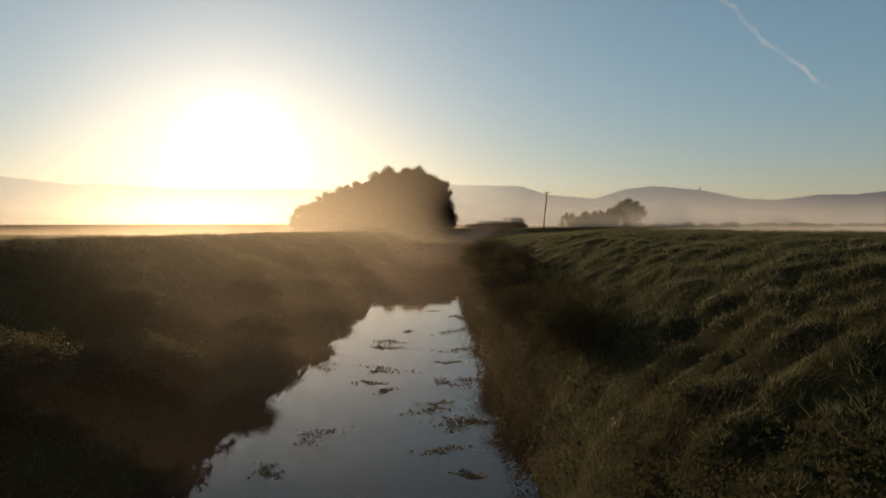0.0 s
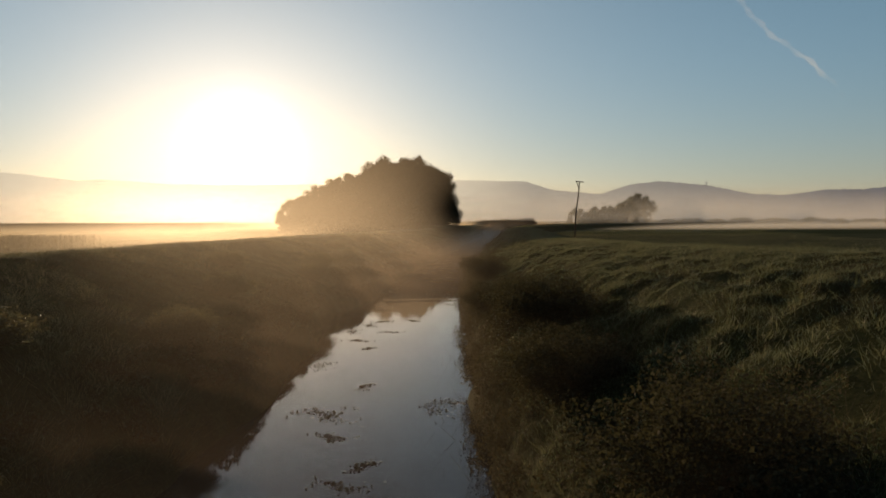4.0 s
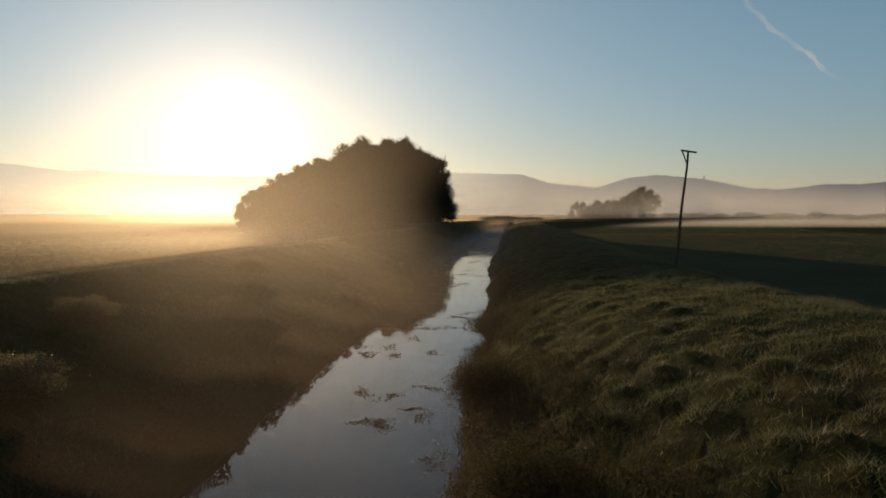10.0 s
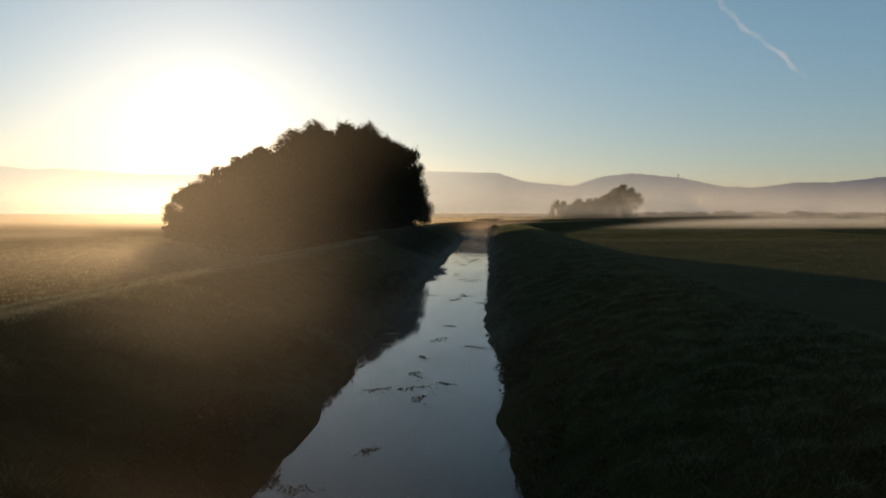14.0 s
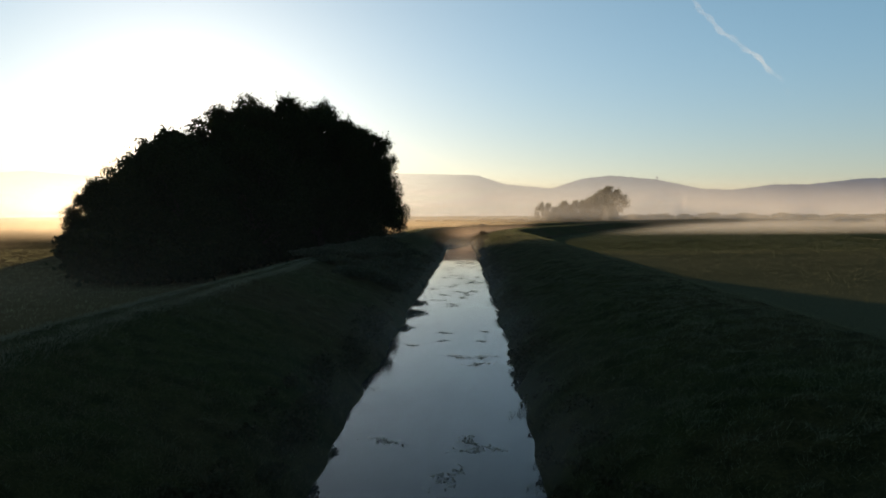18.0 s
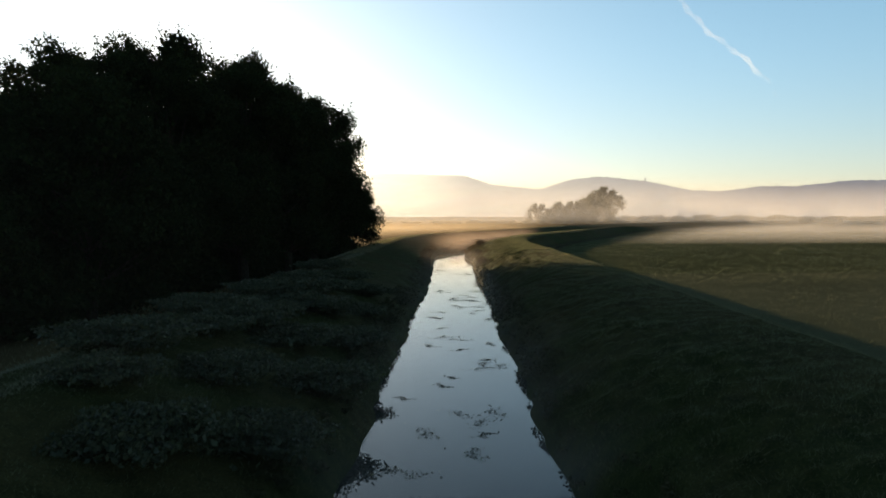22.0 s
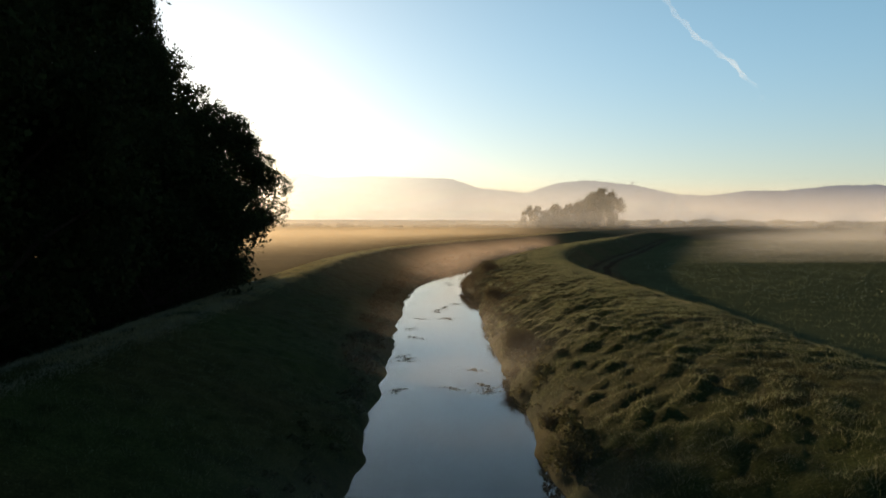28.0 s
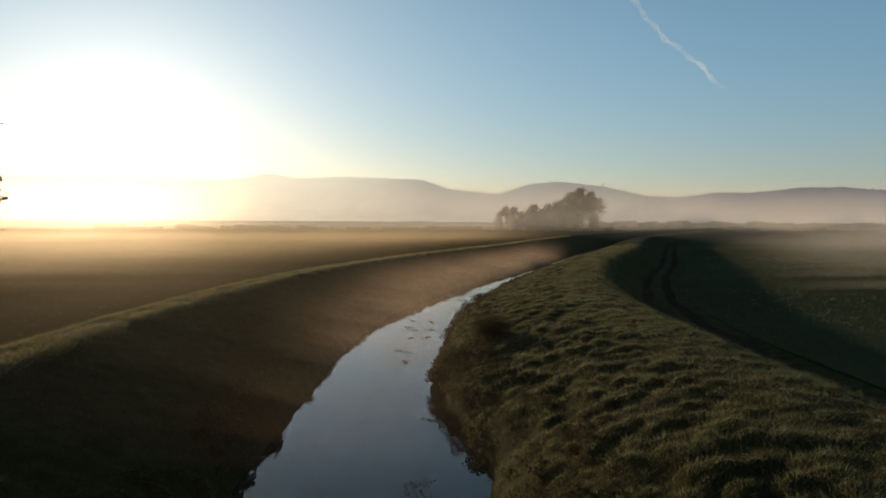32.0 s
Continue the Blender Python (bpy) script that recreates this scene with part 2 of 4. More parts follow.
DRY = leaf_material("dry_crest_grass", (0.1, 0.088, 0.045), (0.2, 0.175, 0.095), (0.36, 0.32, 0.19), 0.5)
BARK = bark_material("rough_bark", (0.016, 0.013, 0.01), (0.05, 0.04, 0.028))
POLE_WOOD = bark_material("weathered_pole_wood", (0.05, 0.03, 0.018), (0.16, 0.1, 0.06))
FALLOW = earth_material("brown_fallow", (0.06, 0.045, 0.02), (0.14, 0.105, 0.05))
DIRT = earth_material("trodden_track", (0.022, 0.02, 0.014), (0.06, 0.05, 0.034))


# ---- meshes ----
def mesh_object(name, verts, faces, mat, parent=None, label="", smooth=False):
    me = bpy.data.meshes.new(name)
    me.from_pydata(np.asarray(verts, float).tolist() if isinstance(verts, np.ndarray) else verts, [], faces.tolist() if isinstance(faces, np.ndarray) else faces)
    me.materials.append(mat)
    if smooth:
        me.polygons.foreach_set("use_smooth", np.ones(len(me.polygons), bool))
    ob = new(name, me)
    if parent is not None:
        ob.parent = parent
    if label:
        ob["label"] = label
    return ob


def part(name, bm, mat, parent, label=""):
    me = bpy.data.meshes.new(name)
    bm.to_mesh(me)
    bm.free()
    me.materials.append(mat)
    ob = new(name, me)
    ob.parent = parent
    if label:
        ob["label"] = label
    return ob


def quads_mesh(name, corners, mat, parent=None, label=""):
    """One mesh of loose leaves of three or four corners each; corners is (n, 3 or 4, 3)."""
    n, k = corners.shape[:2]
    me = bpy.data.meshes.new(name)
    me.vertices.add(k * n)
    me.vertices.foreach_set("co", np.ascontiguousarray(corners, np.float32).ravel())
    me.loops.add(k * n)
    me.loops.foreach_set("vertex_index", np.arange(k * n, dtype=np.int32))
    me.polygons.add(n)
    me.polygons.foreach_set("loop_start", np.arange(0, k * n, k, dtype=np.int32))
    me.update(calc_edges=True)
    me.materials.append(mat)
    ob = new(name, me)
    if parent is not None:
        ob.parent = parent
    if label:
        ob["label"] = label
    return ob


def blades(rng, base, length, width, lean, spread=0.35):
    """Bent blades as two joined quads each, from the roots in base; lean: the way they lie over."""
    n = len(base)
    turn = rng.uniform(0, 2 * np.pi, n)
    side = np.stack([np.cos(turn), np.sin(turn), 0 * turn], 1) * (width / 2)[:, None]
    out = np.asarray(lean) + rng.normal(0, spread, (n, 3)) * (1, 1, 0)
    up = np.array([0, 0, 1.0])
    mid = base + (up * 0.62 + out * 0.28) * length[:, None]
    tip = base + (up * 0.86 + out * 0.85) * length[:, None]
    low = np.stack([base - side, base + side, mid + side * 0.8, mid - side * 0.8], 1)
    high = np.stack([mid - side * 0.8, mid + side * 0.8, tip + side * 0.12, tip - side * 0.12], 1)
    return np.concatenate([low[:, None], high[:, None]], 1).reshape(-1, 4, 3)


def joined_blades(name, quads, mat):
    """The blades' quads as one mesh in which the two quads of a blade hang together."""
    n = len(quads) // 2
    q = quads.reshape(n, 2, 4, 3)
    verts = np.concatenate([q[:, 0], q[:, 1, 2:]], 1)
    me = bpy.data.meshes.new(name)
    me.vertices.add(6 * n)
    me.vertices.foreach_set("co", np.ascontiguousarray(verts, np.float32).ravel())
    index = (np.arange(n)[:, None] * 6 + np.array([0, 1, 2, 3, 3, 2, 4, 5])).astype(np.int32)
    me.loops.add(8 * n)
    me.loops.foreach_set("vertex_index", index.ravel())
    me.polygons.add(2 * n)
    me.polygons.foreach_set("loop_start", np.arange(0, 8 * n, 4, dtype=np.int32))
    me.update(calc_edges=True)
    me.materials.append(mat)
    return new(name, me)


def leaves(rng, at, size, flat=0.0):
    """Leaf-shaped quads of random turn at the given places."""
    n = len(at)
    a = rng.normal(0, 1, (n, 3))
    a /= np.linalg.norm(a, axis=1, keepdims=True)
    b = rng.normal(0, 1, (n, 3)) * (1, 1, 1 - flat)
    b -= a * (a * b).sum(1, keepdims=True)
    b /= np.linalg.norm(b, axis=1, keepdims=True)
    a, b = a * (size * 0.5)[:, None], b * (size * 0.34)[:, None]
    return np.stack([at - a, at + b, at + a * 1.05, at - b], 1)


# ---- the lie of the land ----
CENTRE = [(-400, -1.0), (10, -1.0), (48, -0.4), (70, 0.3), (97, 2.5), (132, 6.7), (181, 12.2), (230, 17.5), (262, 21.2), (280, 25.2), (308, 37.3), (333, 51.5), (414, 93), (478, 137), (560, 200), (5000, 3600)]
FIELD = 0.4


def smooth_knots(knots, reach=9.0):
    """A gliding line through knots, sampled every metre."""
    ys = np.arange(-400, 900.0)
    xs = np.interp(ys, *zip(*knots))
    k = np.exp(-0.5 * (np.arange(-30, 31) / reach) ** 2)
    pad = np.concatenate([np.full(30, xs[0]), xs, xs[-1] + (xs[-1] - xs[-2]) * np.arange(1, 31)])
    return ys, np.convolve(pad, k / k.sum(), "valid")


LINE_Y, LINE_X = smooth_knots(CENTRE)
LINE_C = np.cos(np.arctan(np.gradient(LINE_X)))


def centre(y):
    return np.interp(y, LINE_Y, LINE_X)


def slant(y):
    return np.interp(y, LINE_Y, LINE_C)


def crest(y, side):
    knots = [(0, 3.55), (22, 3.5), (60, 3.25), (100, 3.0), (150, 2.9), (240, 2.8), (320, 2.75)] if side < 0 else \
            [(0, 3.6), (34, 3.65), (51, 3.25), (77, 2.85), (100, 2.8), (220, 2.85), (250, 2.6), (320, 2.6)]
    return np.interp(y, *zip(*knots))


def bank_shift(y, side):
    """How far the water's edge stands out from its usual line."""
    knots = [(74, 0.05), (81, 0.55), (92, 0.55), (108, 0.45), (116, -0.2), (135, -0.2), (150, 0.05), (240, 0.1), (246, 0.45), (250, 0.4), (254, -0.2), (258, -0.9), (282, -0.9), (294, 0.05)] if side > 0 else [(8, 0.85), (20, 0.7), (30, 0.5), (38, 0.28), (46, 0.35), (50, 0.95), (54, 0.9), (58, 0.35), (70, 0.2), (77, 0.0), (84, -0.15), (96, -0.1), (106, 0.2), (120, 0.28), (158, 0.6), (188, 0.55), (200, 0.05), (218, -0.05), (230, 0.15), (240, 0.45), (250, 0.7), (275, 0.75), (300, 0.4)]
    return np.interp(y, *zip(*knots))


SHAPE_U = [0, 1.9, 2.45, 3.0, 4.0, 5.0, 6.1, 7.5, 8.8, 9.6, 10.8, 11.6, 14.6]
SHAPE_Z = [-0.9, -0.5, 0.0, 0.27, 0.5, 0.64, 0.79, 0.9, 0.98, 1.0, 0.99, 0.9, 0.0]


# the slope of the other dike is straighter, up to a narrow crest
SLOPE_U = [0, 1.9, 2.45, 3.0, 4.0, 5.0, 6.1, 7.5, 8.8, 9.4, 9.9, 10.8, 11.6, 14.6]
SLOPE_Z = [-0.9, -0.5, 0.0, 0.21, 0.36, 0.5, 0.63, 0.79, 0.94, 1.0, 1.0, 0.99, 0.9, 0.0]


def wave(x, y, seed):
    """A cheap, smooth, uneven swell between about -1 and 1."""
    r = np.random.default_rng(seed)
    total = 0
    for k in range(7):
        a, f, ph = r.uniform(0, 2 * np.pi), r.uniform(0.6, 1.7), r.uniform(0, 6.28)
        total = total + np.sin((x * np.cos(a) + y * np.sin(a)) * f + ph)
    return total / 4


def scatter(i, j, seed):
    """An uneven number between 0 and 1 for each cell of a square net."""
    v = np.sin(i * 127.1 + j * 311.7 + seed * 74.7) * 43758.5453
    return v - np.floor(v)


def tussocks(x, y, cell=0.62):
    """Rounded grass hummocks of uneven size, at most about 0.2 m high."""
    i0, j0 = np.floor(x / cell), np.floor(y / cell)
    best = np.zeros_like(x * 1.0)
    for di in (-1, 0, 1):
        for dj in (-1, 0, 1):
            i, j = i0 + di, j0 + dj
            px, py = (i + scatter(i, j, 1)) * cell, (j + scatter(i, j, 2)) * cell
            size = (0.42 + 0.48 * scatter(i, j, 3)) * cell
            d = ((x - px) / size) ** 2 + ((y - py) / (0.8 * size)) ** 2
            best = np.maximum(best, (0.03 + 0.10 * scatter(i, j, 4)) * np.clip(1 - d, 0, 1) ** 0.8)
    return best


def land(x, y):
    """The ground's height."""
    u = (x - centre(y)) * slant(y)
    left = u < 0
    edge = 0.22 * wave(0 * y, y * 0.9, 3) + 0.12 * wave(0 * y, y * 2.7, 4)
    au = np.abs(u)
    au = au - np.where(left, bank_shift(y, -1), bank_shift(y, 1)) * np.clip((6 - au) / 3, 0, 1)
    au = np.maximum(0, au + edge * np.clip(1 - (au - 2.4) / 4, 0, 1) * np.clip(au - 1, 0, 1))
    top = np.where(left, crest(y, -1), crest(y, 1))
    s = np.where(left, np.interp(au, SLOPE_U, SLOPE_Z), np.interp(au, SHAPE_U, SHAPE_Z))
    inner = np.where(s < 0, s, s * top)
    outer = FIELD + (top - FIELD) * s
    z = np.where(au < 9.6, inner, outer)
    rough = np.clip((au - 2.4) / 1.5, 0, 1) * np.interp(au, [7, 8.8, 11, 14.6, 16], [1, 0.35, 0.35, 0.5, 0.12])
    z = z + rough * (0.05 * wave(x * 0.9, y * 0.9, 5) + 0.035 * wave(x * 2.6, y * 2.6, 6) + 0.03 * wave(x * 4.8, y * 4.0, 7) + np.where(left, 0.7, np.interp(y, [200, 225], [1.6, 1.9])) * tussocks(x, y))
    ruts = np.exp(-((u - 14.9) / 0.42) ** 2) + np.exp(-((u - 16.8) / 0.42) ** 2)
    return z - 0.22 * ruts * np.clip((y - 95) / 10, 0, 1)


def ground_sheet():
    ys = np.concatenate([[-1500, -600, -250, -120], np.concatenate([np.arange(-60, 4, 1.2), np.arange(4, 60, 0.26), np.arange(60, 212, 0.36), np.arange(212, 268, 0.2), np.arange(268, 300, 0.36), np.arange(300, 330, 0.6)]), np.arange(330, 520, 2.5), [560, 640, 760, 900, 1150, 1500, 2100, 3000, 4900]])
    inner = np.concatenate([np.concatenate([np.arange(0, 2, 0.5), np.arange(2, 12.4, 0.21), np.arange(12.4, 18, 0.4)]), [19, 22, 27, 34, 45, 60, 85, 120, 180, 300, 500, 900, 1600, 2800, 4800]])
    us = np.concatenate([-inner[:0:-1], inner])
    y = np.repeat(ys[:, None], len(us), 1)
    x = centre(y) + us[None, :] / slant(y)
    z = land(x, y)
    verts = np.stack([x, y, z], -1).reshape(-1, 3)
    i = np.arange(len(ys) - 1)[:, None] * len(us) + np.arange(len(us) - 1)[None, :]
    faces = np.stack([i, i + 1, i + 1 + len(us), i + len(us)], -1).reshape(-1, 4)
    ob = mesh_object("ground", verts, faces, SOIL, smooth=True)
    tagged(ob, "damp grassy flood plain with two dikes along a straight ditch", "ground", kind="structure")


def water_sheet():
    ys = np.concatenate([[-200, -60], np.arange(0, 520, 4.0), [560, 650]])
    rows = [[(centre(y) + u / slant(y), y, 0.0) for u in (-3.4, 0, 3.4)] for y in ys]
    verts = [tuple(map(float, v)) for row in rows for v in row]
    faces = [(3 * k + j, 3 * k + j + 1, 3 * k + j + 4, 3 * k + j + 3) for k in range(len(ys) - 1) for j in (0, 1)]
    ob = mesh_object("water", verts, faces, WATER)
    tagged(ob, "still mirror-like water of a narrow canal", "water", kind="structure")


ground_sheet()
water_sheet()


# ---- hills and sky things ----
def hill_range(name, knots, far, foot_z, mat, label, seed, jag):
    az = np.radians(np.arange(-75, 75.01, 0.12))
    el = np.interp(np.degrees(az), *zip(*knots))
    k = np.hanning(9)
    el = np.convolve(np.pad(el, 4, "edge"), k / k.sum(), "valid")
    r = np.random.default_rng(seed)
    top = far * np.tan(np.radians(el)) + 6 + jag * r.uniform(-1, 1, len(az)) * r.uniform(0, 1, len(az))
    deep = [(0.0, foot_z), (40, 0.35), (90, 0.75), (150, 1.0), (600, 0.9)]
    verts, faces = [], []
    for dist, share in deep:
        for a, h in zip(az, top):
            d = far - 150 + dist
            verts.append((d * math.sin(a), d * math.cos(a), share if share < 0 else share * h))
    n = len(az)
    for row in range(len(deep) - 1):
        faces += [(row * n + i, row * n + i + 1, (row + 1) * n + i + 1, (row + 1) * n + i) for i in range(n - 1)]
    tagged(mesh_object(name, verts, faces, mat, smooth=True), label, "hills", kind="structure")


RIDGE = [(-75, 2.6), (-45, 3.0), (-30.9, 3.42), (-26.5, 2.95), (-25, 3.1), (-20, 2.8), (-14, 2.85), (-6.6, 2.93), (-4, 3.46), (-2, 3.1), (1, 3.28), (7.2, 3.12),
         (9.3, 2.45), (13, 2.06), (15.4, 2.79), (17.6, 3.0), (21, 2.62), (24.2, 1.9), (26.4, 1.82), (28.8, 2.14), (31.3, 2.1), (34.5, 2.44), (37, 2.4), (40, 2.08), (55, 2.5), (75, 2.2)]
HILL = hill_material("glowing_haze_hills", (0.072, 0.082, 0.106), (0.165, 0.157, 0.162), 1.0, (0.86, 0.75, 0.56))
hill_range("backdrop", RIDGE, 4500, -2.0, HILL, "wooded hills on the horizon, a glowing backdrop with haze put into the colour", 1, 6)


# ---- trees ----
def limb(bm, a, b, ra, rb, sides=7):
    """A tapered round limb from a to b."""
    a, b = Vector(a), Vector(b)
    turn = (b - a).to_track_quat("Z", "Y").to_matrix()
    rings = []
    for at, r in ((a, ra), (b, rb)):
        rings.append([bm.verts.new(at + turn @ Vector((r * math.cos(k * 2 * math.pi / sides), r * math.sin(k * 2 * math.pi / sides), 0))) for k in range(sides)])
    for k in range(sides):
        bm.faces.new((rings[0][k], rings[0][(k + 1) % sides], rings[1][(k + 1) % sides], rings[1][k]))


def tree(name, seed, tall, radius, low, count, size, mat, label, category="tree", group="", lobes=60, airy=0.0, taper=0.3):
    """A broad-leaved tree: trunk, limbs and a crown of leafy sprays on uneven boughs. low: the share of the height at which the crown begins; airy: how thin its lower part is."""
    rng = np.random.default_rng(seed)
    root = tagged(new(name), label, category, group)
    bm = bmesh.new()
    pts = [(0, 0, -0.3)]
    for k in range(1, 6):
        pts.append((rng.normal(0, 0.05 * tall / 6), rng.normal(0, 0.05 * tall / 6), tall * 0.75 * k / 5))
    for k in range(5):
        limb(bm, pts[k], pts[k + 1], 0.024 * tall * (1 - k / 5.5), 0.024 * tall * (1 - (k + 1) / 5.5), 9)
    part("trunk", bm, BARK, root)
    middle, half = tall * (1 + low) / 2, tall * (1 - low) / 2
    # boughs spread evenly over the crown, every fourth one deeper inside
    k = np.arange(lobes)
    rise, round_ = 1 - 2 * (k + 0.5) / lobes, k * 2.39996 + seed
    way = np.column_stack([np.sqrt(1 - rise ** 2) * np.cos(round_), np.sqrt(1 - rise ** 2) * np.sin(round_), rise]) + rng.normal(0, 0.13, (lobes, 3))
    way /= np.linalg.norm(way, axis=1, keepdims=True)
    out = np.where(k % 4 == 3, rng.uniform(0.3, 0.55, lobes), rng.uniform(0.66, 0.8, lobes))
    reach = rng.uniform(0.19, 0.29, lobes) * radius
    centres = way * out[:, None] * (radius, radius, half) + (0, 0, middle)
    # crowns are widest below the middle
    centres[:, :2] *= (1.0 + 0.4 * taper - taper * (centres[:, 2:] - middle) / half)
    for c in centres[::2][:40]:
        bm = bmesh.new()
        start = np.array(pts[min(5, max(1, int(c[2] / tall * 5.0)))]) * (1, 1, 0.9)
        knee = (start + c) / 2 + rng.normal(0, 0.3, 3)
        limb(bm, start, knee, 0.007 * tall, 0.004 * tall, 5)
        limb(bm, knee, c, 0.004 * tall, 0.0015 * tall, 5)
        part("limb", bm, BARK, root)
    # sprays sit on the skin of each bough's clump, drooping a little
    weight = reach ** 2 * (0.35 + out)
    weight *= np.where(centres[:, 2] < middle - 0.35 * half, 1 - airy, 1)
    each = 24
    sprays = int(count * 0.72 / each)
    pick = rng.choice(lobes, sprays, p=weight / weight.sum())
    v = rng.normal(0, 1, (sprays, 3)) + 0.7 * way[pick]
    v /= np.linalg.norm(v, axis=1, keepdims=True)
    hub = centres[pick] + v * (reach[pick] * rng.uniform(0.6, 1.02, sprays))[:, None] * (1, 1, 0.8)
    grow = rng.normal(0, 1, (sprays, 3)) * 0.55 + v + (0, 0, -0.35)
    grow /= np.linalg.norm(grow, axis=1, keepdims=True)
    run = rng.uniform(-0.5, 0.5, (sprays, each, 1)) * grow[:, None, :] * 1.3
    at = (hub[:, None, :] + (run + rng.normal(0, 0.17, (sprays, each, 3))) * (size / 0.22)).reshape(-1, 3)
    inner = int(count * 0.28 * (1 - 0.6 * airy))
    pick = rng.choice(lobes, inner, p=weight / weight.sum())
    v = rng.normal(0, 1, (inner, 3))
    v *= (rng.uniform(0, 1, inner) ** 0.4 * 0.72 / np.linalg.norm(v, axis=1))[:, None]
    deep = centres[pick] * (0.9, 0.9, 1) + v * reach[pick][:, None]
    at, grown = np.concatenate([at, deep]), np.concatenate([np.full(len(at), size), np.full(inner, size * 1.7 * (1 - 0.4 * airy))])
    some = at[:, 2] > 0.3
    at, grown = at[some], grown[some]
    quads_mesh("crown", leaves(rng, at, grown * rng.uniform(0.6, 1.3, len(at))), mat, root)
    return root


def ground_at(x, y):
    return float(land(np.array(x, float), np.array(y, float)))


def stand(ob, x, y, turn=0.0, scale=1.0, wide=1.0):
    ob.matrix_basis = pose(x, y, ground_at(x, y), 0, 0, turn) @ Matrix.Diagonal((scale * wide, scale * wide, scale, 1))


def copy_at(ob, x, y, turn, scale=1.0, wide=1.0):
    made = copy_thing(ob, Matrix.Identity(4))
    stand(made, x, y, turn, scale, wide)
    return made


GROVE = "trees of the grove beside the dike"
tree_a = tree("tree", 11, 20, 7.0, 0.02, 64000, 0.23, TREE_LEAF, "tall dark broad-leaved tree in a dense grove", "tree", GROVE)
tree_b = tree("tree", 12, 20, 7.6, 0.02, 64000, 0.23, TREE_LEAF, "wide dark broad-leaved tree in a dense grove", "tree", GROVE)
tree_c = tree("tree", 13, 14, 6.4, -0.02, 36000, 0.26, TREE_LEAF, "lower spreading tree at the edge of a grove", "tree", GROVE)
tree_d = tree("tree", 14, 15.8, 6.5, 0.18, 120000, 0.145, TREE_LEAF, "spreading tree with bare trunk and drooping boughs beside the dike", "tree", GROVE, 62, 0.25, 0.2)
stand(tree_a, -7.6, 198, 10, 1.04, 0.95)
stand(tree_b, -12.5, 204, 40, 1.06, 0.95)
stand(tree_c, -40.5, 229, 0, 0.78, 1.0)
stand(tree_d, 0.9, 258.5, 0, 1.0, 1.0)
for src, x, y, turn, scale, wide in ((tree_a, -3.2, 205, 80, 1.03, 0.95), (tree_b, -4.8, 211, 120, 1.1, 0.9), (tree_b, -0.5, 213, 200, 0.98, 0.85), (tree_a, 1.6, 219, 150, 1.0, 0.84), (tree_b, -1.5, 236, 300, 0.97, 0.8), (tree_a, 0.0, 241, 30, 1.09, 0.42), (tree_c, 3.5, 231, 130, 0.78, 0.98), (tree_b, -4.2, 256, 300, 1.05, 0.9), (tree_c, -2.5, 247, 30, 0.9, 0.8), (tree_c, -1.5, 262, 80, 0.62, 1.0), (tree_c, -4, 268, 140, 0.7, 1.0), (tree_a, -11, 258, 20, 1.1, 0.95),
                                     (tree_c, -13, 177, 70, 0.92, 0.9), (tree_c, -8.5, 186, 160, 1.06, 0.85), (tree_c, -17, 187, 260, 1.06, 0.95), (tree_b, -13, 193, 20, 0.91, 0.88), (tree_c, -19, 196, 110, 1.1, 0.9),
                                     (tree_a, -20.5, 205, 220, 0.87, 0.9), (tree_b, -25.5, 211, 100, 0.82, 0.85), (tree_c, -31, 217, 200, 1.02, 0.95), (tree_c, -36.5, 225, 30, 0.8, 1.0),
                                     (tree_a, -18, 217, 120, 0.92, 1.0), (tree_b, -9, 216, 330, 0.97, 1.0), (tree_c, -27, 225, 10, 1.05, 1.1), (tree_a, -9, 231, 60, 0.88, 1.0), (tree_c, -5, 243, 190, 1.15, 1.0), (tree_c, -18, 233, 240, 1.0, 1.2)):
    copy_at(src, x, y, turn, scale, wide)

far_a = tree("tree", 21, 34, 17.5, 0.12, 15000, 0.8, HAZED_LEAF, "broad old tree standing in the mist of the plain", "tree", "distant trees", 34)
far_b = tree("tree", 22, 20, 16.5, 0.0, 12000, 0.7, HAZED_LEAF, "low round tree in the mist of the plain", "tree", "distant trees", 30)
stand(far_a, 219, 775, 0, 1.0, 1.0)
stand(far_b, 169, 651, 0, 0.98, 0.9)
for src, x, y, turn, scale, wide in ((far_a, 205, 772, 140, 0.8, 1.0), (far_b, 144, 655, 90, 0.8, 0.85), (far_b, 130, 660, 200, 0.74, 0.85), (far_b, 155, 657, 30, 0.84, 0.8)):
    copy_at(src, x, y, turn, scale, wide)


